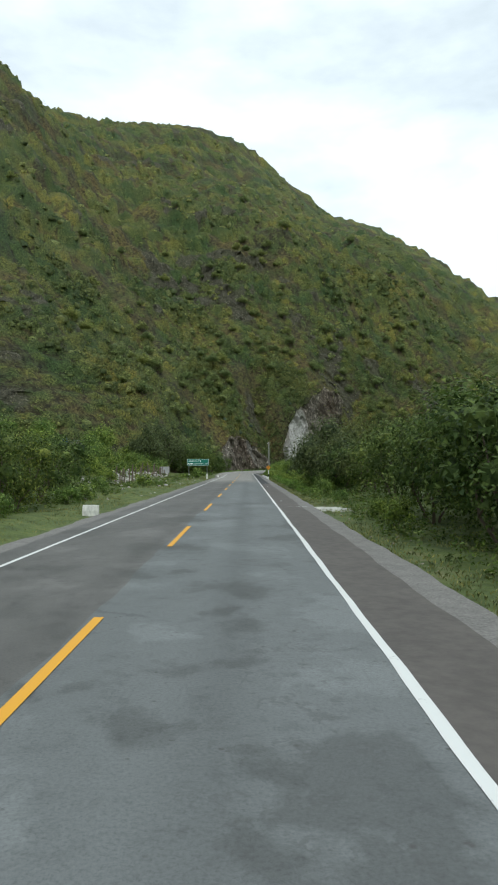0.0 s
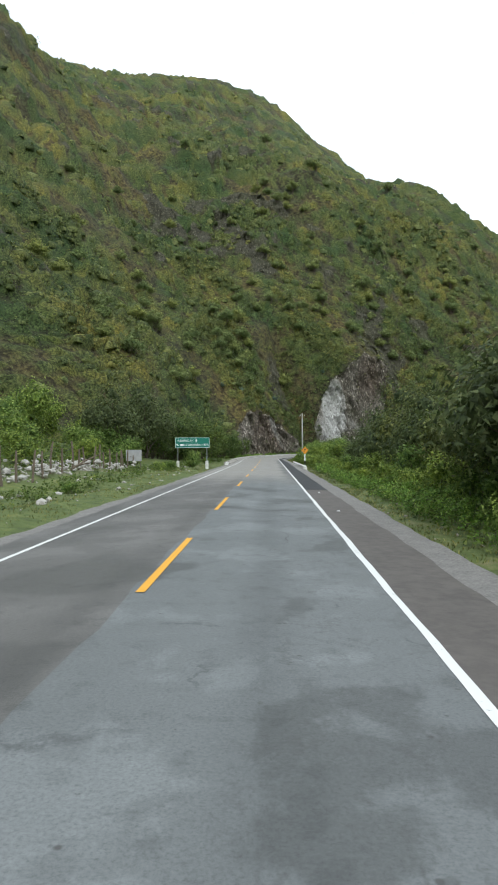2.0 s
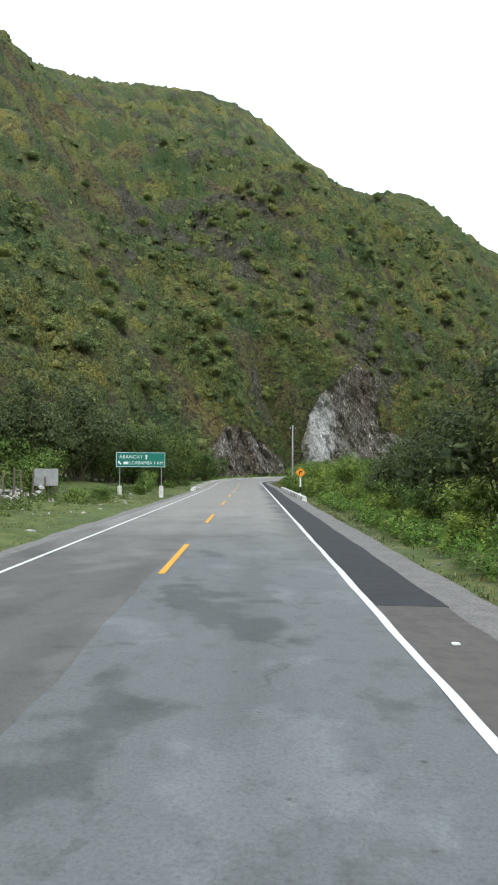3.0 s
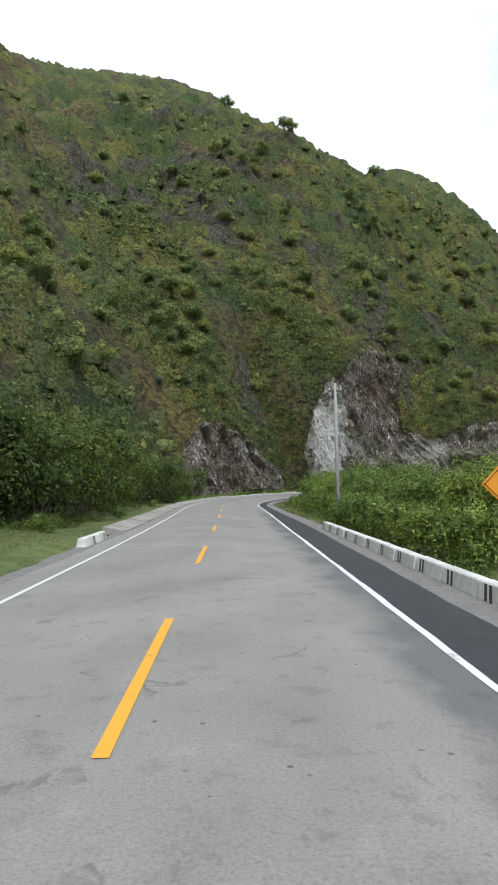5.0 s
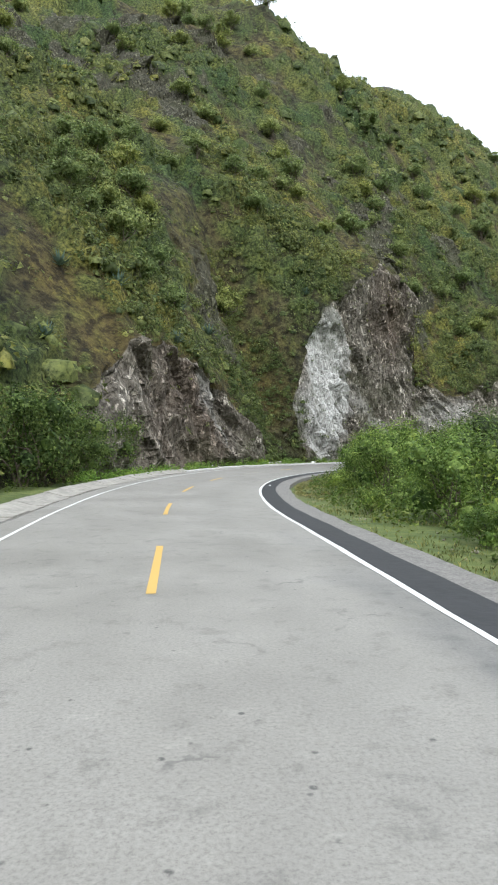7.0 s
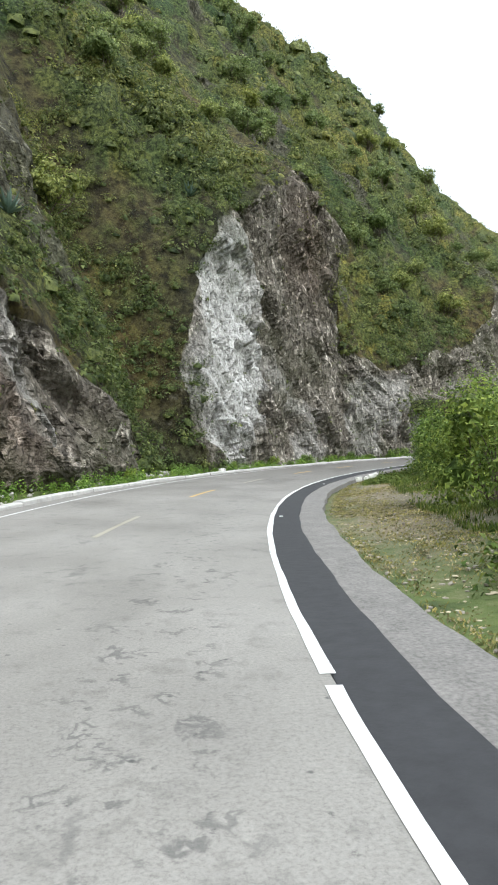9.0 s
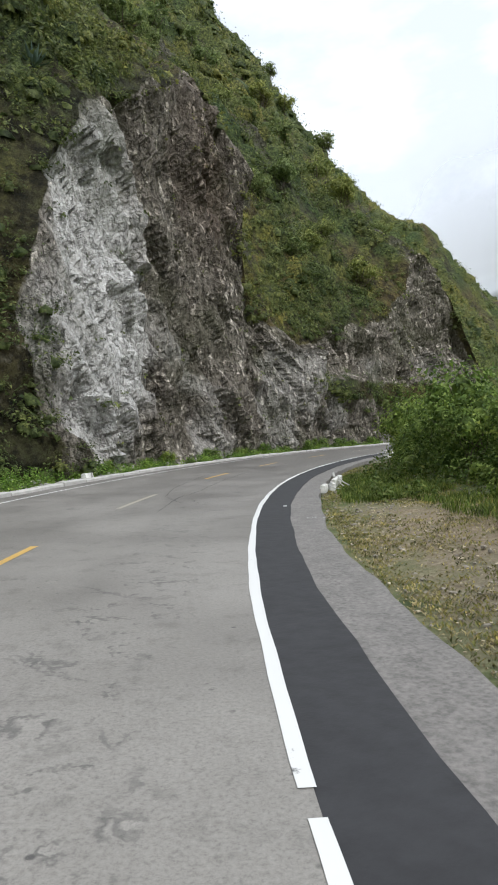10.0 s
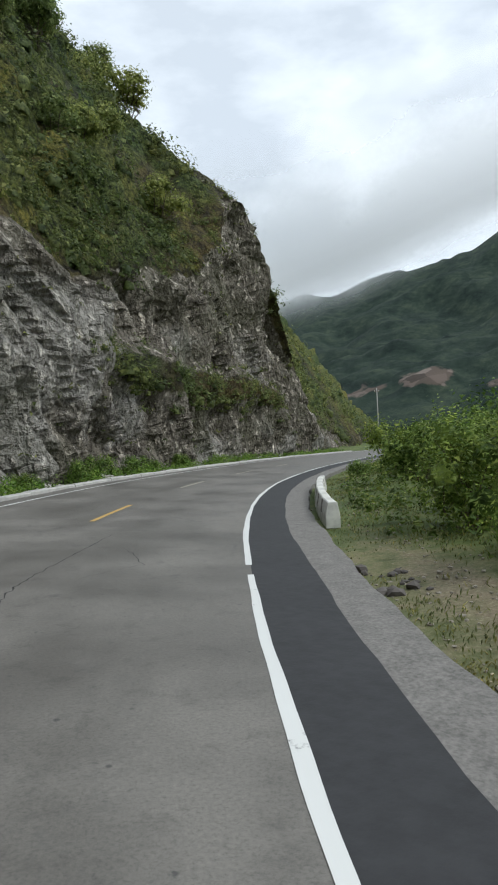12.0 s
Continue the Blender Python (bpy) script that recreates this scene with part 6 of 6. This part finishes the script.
def direction_sign():
    """Green direction board on two posts; its face looks towards -y."""
    root = new("direction_sign")
    tagged(root, "green direction sign with white lettering on two posts", "road sign")
    W, Hh, z0 = 3.75, 1.15, 2.15
    bm = bmesh.new(); box(bm, -W / 2, W / 2, -0.02, 0.02, z0, z0 + Hh, 0.015)
    part("board", bm, M_GREEN, root)
    for x0, x1, a, b in ((-W / 2 + 0.03, W / 2 - 0.03, z0 + 0.03, z0 + 0.06), (-W / 2 + 0.03, W / 2 - 0.03, z0 + Hh - 0.06, z0 + Hh - 0.03), (-W / 2 + 0.03, -W / 2 + 0.06, z0 + 0.06, z0 + Hh - 0.06), (W / 2 - 0.06, W / 2 - 0.03, z0 + 0.06, z0 + Hh - 0.06)):
        bm = bmesh.new(); box(bm, x0, x1, -0.025, -0.018, a, b)
        part("border", bm, M_SIGNWHITE, root)
    text_part("lettering", "ABANCAY", 0.36, root, (-1.62, -0.024, z0 + 0.78), M_SIGNWHITE, "white place name", 1.1)
    text_part("lettering", "LCABAMBA 1 KM.", 0.34, root, (-0.86, -0.024, z0 + 0.33), M_SIGNWHITE, "white place name and distance", 1.0)
    bm = bmesh.new(); box(bm, -1.3, -0.92, -0.027, -0.018, z0 + 0.22, z0 + 0.43)
    part("lettering_bar", bm, M_SIGNWHITE, root)
    up = [(0, 0.2), (0.13, 0.05), (0.05, 0.06), (0.05, -0.16), (-0.05, -0.16), (-0.05, 0.06), (-0.13, 0.05)]
    a = part("arrow", arrow_bm(up), M_SIGNWHITE, root, "white upward arrow")
    a.matrix_basis = pose(0.42, -0.022, z0 + 0.78)
    a = part("arrow", arrow_bm(up), M_SIGNWHITE, root, "white slanting arrow")
    a.matrix_basis = pose(-1.58, -0.022, z0 + 0.33, 0, -45, 0)
    for x in (-W / 2 + 0.3, W / 2 - 0.3):
        bm = bmesh.new(); tube(bm, [(x, 0.05, 0.4), (x, 0.05, z0 + Hh - 0.1)], [0.04, 0.04], 8)
        post = part("post", bm, M_STEEL, root)
        bm = bmesh.new(); box(bm, x - 0.17, x + 0.17, -0.1, 0.2, -0.3, 0.75, 0.03, 0.12)
        part("footing", bm, M_BARRIER, root, "whitewashed concrete footing")
    return root


sgn = direction_sign()
sgn.matrix_basis = pose(-8.75, 113.4, ground_at(-8.75, 113.4) + 0.05, 0, 0, 3)


def curve_sign():
    """Amber diamond with a bent arrow on a banded post; faces -y."""
    root = new("curve_sign")
    tagged(root, "amber diamond right-bend warning sign on a black and white post", "road sign")
    r, zc = 0.42, 2.0
    bm = bmesh.new()
    box(bm, -r * 0.707, r * 0.707, -0.008, 0.008, -r * 0.707, r * 0.707, 0.006)
    p = part("plate", bm, M_ORANGE, root); p.matrix_basis = pose(0, 0, zc, 0, 45, 0)
    for k in range(4):
        bm = bmesh.new(); box(bm, -r * 0.66, r * 0.66, -0.013, -0.007, r * 0.60, r * 0.63)
        p = part("border", bm, M_BLACK, root); p.matrix_basis = pose(0, 0, zc, 0, 45 + 90 * k, 0)
    bend = [(-0.12, -0.2), (-0.12, 0.02), (-0.09, 0.09), (-0.02, 0.125), (0.04, 0.125), (0.04, 0.19), (0.18, 0.085), (0.04, -0.02), (0.04, 0.045), (0.0, 0.045), (-0.035, 0.02), (-0.04, -0.03), (-0.04, -0.2)]
    p = part("arrow", arrow_bm(bend), M_BLACK, root, "black right-bend arrow"); p.matrix_basis = pose(-0.01, -0.01, zc)
    z = -0.3
    for k, (h, m) in enumerate(((0.72, M_SIGNWHITE), (0.45, M_BLACK), (0.95, M_SIGNWHITE))):
        bm = bmesh.new(); box(bm, -0.06, 0.06, 0.012, 0.1, z, z + h, 0.008)
        part("post_band", bm, m, root)
        z += h
    return root


cs = curve_sign()
cs.matrix_basis = pose(3.55, 115.3, ground_at(3.55, 115.3) + 0.02, 0, 0, 2)


# ---- poles ----
def pole(label, h):
    root = new("utility_pole")
    tagged(root, label, "utility pole")
    bm = bmesh.new(); tube(bm, [(0, 0, -0.6), (0, 0, h * 0.5), (0, 0, h)], [0.11, 0.09, 0.07], 12)
    part("shaft", bm, M_POLE, root, smooth=True)
    bm = bmesh.new(); box(bm, -0.35, 0.35, -0.04, 0.04, h - 0.45, h - 0.36, 0.01)
    arm = part("crossarm", bm, M_POST, root)
    for x in (-0.3, 0.3):
        bm = bmesh.new(); tube(bm, [(x, 0, h - 0.37), (x, 0, h - 0.3), (x, 0, h - 0.24)], [0.03, 0.045, 0.02], 8)
        part("insulator", bm, M_SIGNWHITE, arm)
    return root


p1 = pole("grey concrete utility pole standing among bushes", 7.4)
p1.matrix_basis = pose(4.4, 138.46, ground_at(4.4, 138.46) - 0.05)
p1.scale = (1.2, 1.2, 1.45)
p2 = copy_thing(p1, pose(122.3, 276.4, ground_at(122.3, 276.4) + 0.1, 0, 0, -50))
p1.scale = (1, 1, 1)
tagged(p2, "distant grey utility pole beside the road")


# ---- fence, shed and painted figures ----
def fence_post(seed):
    rng = random.Random(seed)
    root = new("fence_post")
    tagged(root, "rough weathered wooden fence post in the grass", "fence post", "fence posts")
    bm = bmesh.new()
    h = rng.uniform(1.5, 1.9)
    tube(bm, [(0, 0, -0.3), (rng.uniform(-0.03, 0.03), rng.uniform(-0.03, 0.03), h * 0.5), (rng.uniform(-0.08, 0.08), rng.uniform(-0.06, 0.06), h)], [0.075, 0.065, 0.05], 7)
    part("shaft", bm, M_POST, root)
    bm = bmesh.new()
    tube(bm, [(0, 0, h * 0.7), (0.09, 0.02, h * 0.82)], [0.035, 0.02], 6)
    part("branch_stub", bm, M_POST, root)
    return root


protos = [fence_post(k) for k in range(4)]
tops = []
for k in range(26):
    s, o = 62 + 1.9 * k, -10.8 - 0.05 * k + 0.12 * math.sin(k * 1.7)
    x, y = [float(v) for v in along(s, o)]
    m = pose(x, y, ground_at(x, y), RNG.uniform(-5, 5), RNG.uniform(-5, 5), RNG.uniform(0, 360))
    if k < 4:
        protos[k].matrix_basis = m
    else:
        copy_thing(protos[k % 4], m)
    tops.append((x, y, ground_at(x, y)))
wire = new("fence_wire")
tagged(wire, "slack strands of fence wire between the posts", "fence wire")
for h in (0.55, 1.0, 1.4):
    bm = bmesh.new()
    pts = []
    for (x0, y0, z0), (x1, y1, z1) in zip(tops, tops[1:]):
        pts += [(x0, y0, z0 + h), ((x0 + x1) / 2, (y0 + y1) / 2, (z0 + z1) / 2 + h - 0.05)]
    tube(bm, pts, [0.008] * len(pts), 4)
    part("strand", bm, M_WIRE, wire)
for k, (s, o, ln, turn, tip) in enumerate(((84, -11.2, 2.2, 20, 28), (85.5, -11.5, 1.6, -30, 12))):
    bm = bmesh.new()
    tube(bm, [(0, 0, 0), (ln * 0.5, 0.1, 0.08), (ln, 0, 0)], [0.07, 0.055, 0.03], 6)
    x, y = [float(v) for v in along(s, o)]
    ob = tagged(new("fallen_branch", bm_mesh("fallen_branch", bm, M_POST)), "dark fallen branch leaning in the fence", "branch", "fallen branches")
    ob.matrix_basis = pose(x, y, ground_at(x, y) + 0.1, 0, -tip, turn)
x, y = [float(v) for v in along(106, -11.8)]
bm = bmesh.new(); box(bm, -0.75, 0.75, -0.02, 0.02, 1.0, 2.1, 0.01)
bd = new("notice_board"); tagged(bd, "blank grey weathered board on two stakes behind the fence", "board")
part("panel", bm, M_ROOF, bd)
for xx in (-0.6, 0.6):
    bm = bmesh.new(); tube(bm, [(xx, 0.06, -0.3), (xx, 0.06, 2.15)], [0.04, 0.035], 6)
    part("stake", bm, M_POST, bd)
bd.matrix_basis = pose(x, y, ground_at(x, y), 0, 0, 6)


def shed():
    root = new("shed")
    tagged(root, "low grey shed with a sheet roof and a blue panel", "shed")
    bm = bmesh.new(); box(bm, -1.4, 5.6, 0, 3.0, -0.8, 1.5, 0.02)
    part("wall", bm, M_WALL, root)
    bm = bmesh.new()
    for j in range(24):
        x0 = -1.7 + j * 0.32
        box(bm, x0, x0 + 0.3, -0.35, 3.3, 1.51 + 0.02 * (j % 2), 1.56 + 0.02 * (j % 2))
    part("roof", bm, M_ROOF, root, "corrugated grey sheet roof")
    bm = bmesh.new(); box(bm, -1.25, -0.05, -0.12, -0.02, -0.2, 2.0, 0.02)
    part("panel", bm, M_BLUE, root, "bright blue panel")
    return root


sh = shed()
sh.matrix_basis = pose(-33.4, 120.4, 5.2, 0, 0, -6)

# agaves on the slope
def agave(seed):
    rng = random.Random(seed)
    bm = bmesh.new()
    for k in range(22):
        a, e = k * 2.4, 0.25 + 1.1 * k / 22
        ln = rng.uniform(0.8, 1.15)
        d = Vector((math.cos(a) * math.cos(e), math.sin(a) * math.cos(e), math.sin(e)))
        side = Vector((-math.sin(a), math.cos(a), 0)) * 0.09
        up = d.cross(side).normalized() * -0.03
        b0, m0, t0 = Vector((0, 0, 0.05)), d * ln * 0.5, d * ln + Vector((0, 0, 0.06))
        v = [bm.verts.new(q) for q in (b0 - side * 0.7, b0 + side * 0.7, m0 + side, m0 - side, t0, b0 + up * 2, m0 + up)]
        bm.faces.new((v[0], v[5], v[6], v[3])); bm.faces.new((v[5], v[1], v[2], v[6])); bm.faces.new((v[3], v[6], v[4])); bm.faces.new((v[6], v[2], v[4]))
    ob = new("agave", bm_mesh("agave", bm, M_AGAVE))
    return tagged(ob, "blue-green agave rosette on the slope above the road", "agave", "agaves")


ag = agave(3)
for k, (s, d, sc) in enumerate(((200, 2.2, 1.3), (206, 6, 1.0), (193, 5, 1.1), (188, 8, 1.2), (210, 5, 0.9), (183, 5, 1.0), (231, 4, 1.0))):
    x, y, z = [float(v) for v in on_hill(s, d)]
    if k == 0:
        ag.matrix_basis = pose(x, y, z) @ Matrix.Diagonal((sc, sc, sc, 1))
    else:
        copy_thing(ag, pose(x, y, z, 0, 0, 50 * k))


def flat_text(name, words, size, s, o, turn, label):
    cu = bpy.data.curves.new(name, "FONT")
    cu.body, cu.size, cu.extrude, cu.align_x, cu.align_y = words, size, 0.001, "CENTER", "CENTER"
    tmp = bpy.data.objects.new(name, cu)
    scene.collection.objects.link(tmp)
    me = bpy.data.meshes.new_from_object(tmp.evaluated_get(bpy.context.evaluated_depsgraph_get()))
    bpy.data.objects.remove(tmp)
    me.materials.clear(); me.materials.append(M_CHALK)
    ob = new(name, me)
    x, y = along(s, o)
    ob.matrix_basis = pose(float(x), float(y), float(road_z(s, o)) + 0.008, 0, 0, -math.degrees(float(np.interp(s, S_ALL, H_ALL))) + turn)
    return tagged(ob, label, "painted mark", kind="structure")


flat_text("painted_mark", "- 30", 0.58, 30.8, 4.0, 0, "faded white hand-painted figures on the shoulder")


def ring_mark(s, o, r):
    bm = bmesh.new()
    k = 20
    a = [bm.verts.new((math.cos(6.2832 * j / k) * r, math.sin(6.2832 * j / k) * r * 0.8, 0)) for j in range(k)]
    b = [bm.verts.new((math.cos(6.2832 * j / k) * (r - 0.016), math.sin(6.2832 * j / k) * (r - 0.016) * 0.8, 0)) for j in range(k)]
    for j in range(k):
        bm.faces.new((a[j], a[(j + 1) % k], b[(j + 1) % k], b[j]))
    x, y = along(s, o)
    ob = tagged(new("painted_ring", bm_mesh("painted_ring", bm, M_CHALK)), "white ring chalked on the concrete strip", "painted mark", "painted rings", "structure")
    ob.matrix_basis = pose(float(x), float(y), float(road_z(s, o)) - 0.012)


ring_mark(210.7, 4.5, 0.11)
ring_mark(210.7, 4.85, 0.12)
for s, o in ((36.0, 3.5), (62.5, 3.55), (71, 3.6), (178.5, 3.6), (196.8, 3.55), (213, 3.95)):
    bm = bmesh.new(); box(bm, -0.045, 0.045, -0.035, 0.035, -0.01, 0.012, 0.005)
    x, y = along(s, o)
    ob = tagged(new("road_stud", bm_mesh("road_stud", bm, M_SIGNWHITE)), "small white road stud beside the edge line", "road stud", "road studs")
    ob.matrix_basis = pose(float(x), float(y), float(road_z(s, o)) + 0.006, 0, 0, -math.degrees(float(np.interp(s, S_ALL, H_ALL))))


def road_crack(seed, points, width):
    """A ragged open crack in the asphalt through points given along and across the road."""
    rng = random.Random(seed)
    fine = []
    for (s0, o0), (s1, o1) in zip(points, points[1:]):
        k = max(2, int(math.hypot(s1 - s0, o1 - o0) / 0.12))
        for j in range(k):
            t = j / k
            fine.append((s0 + (s1 - s0) * t + rng.uniform(-0.03, 0.03), o0 + (o1 - o0) * t + rng.uniform(-0.035, 0.035)))
    bm = bmesh.new()
    rows = []
    for k, (s, o) in enumerate(fine):
        w = width * rng.uniform(0.3, 1.2) * min(1.0, 0.3 + k * 0.2, 0.3 + (len(fine) - 1 - k) * 0.2)
        row = []
        for q in (-w, w):
            x, y = along(s + q * 0.5, o + q)
            row.append(bm.verts.new((float(x), float(y), float(road_z(s, o + q)) + 0.0075)))
        rows.append(row)
    for a, b in zip(rows, rows[1:]):
        bm.faces.new((a[0], a[1], b[1], b[0]))
    bmesh.ops.recalc_face_normals(bm, faces=bm.faces)
    tagged(new("road_crack", bm_mesh("road_crack", bm, M_CRACK)), "dark ragged crack in the grey asphalt", "road crack", "road cracks", "structure")


for k, (points, width) in enumerate((([(212.0, 1.05), (215.4, 0.85), (218.2, 1.05), (222.0, 0.9), (228.5, 0.7)], 0.035), ([(214.0, 1.25), (216.0, 0.4), (219.0, -0.1), (224.0, -0.5), (229.0, -1.0)], 0.03),
                                     ([(213.4, 1.1), (213.9, 1.7), (215.2, 1.3)], 0.02), ([(173.7, 2.3), (174.1, 2.27), (174.5, 2.36)], 0.012), ([(173.7, 1.0), (174.1, 1.07)], 0.01),
                                     ([(231.5, 1.2), (235.0, 0.9), (238.6, 0.55), (243.6, 0.9)], 0.03),
                                     ([(238.9, 1.1), (240.1, 2.0), (241.6, 1.5)], 0.022),
                                     ([(55.6, 1.9), (56.4, 1.85), (57.0, 1.95)], 0.02), ([(60.6, 1.35), (60.8, 1.95)], 0.06), ([(66.2, 1.2), (66.4, 1.8)], 0.08))):
    road_crack(k, points, width * 0.34)
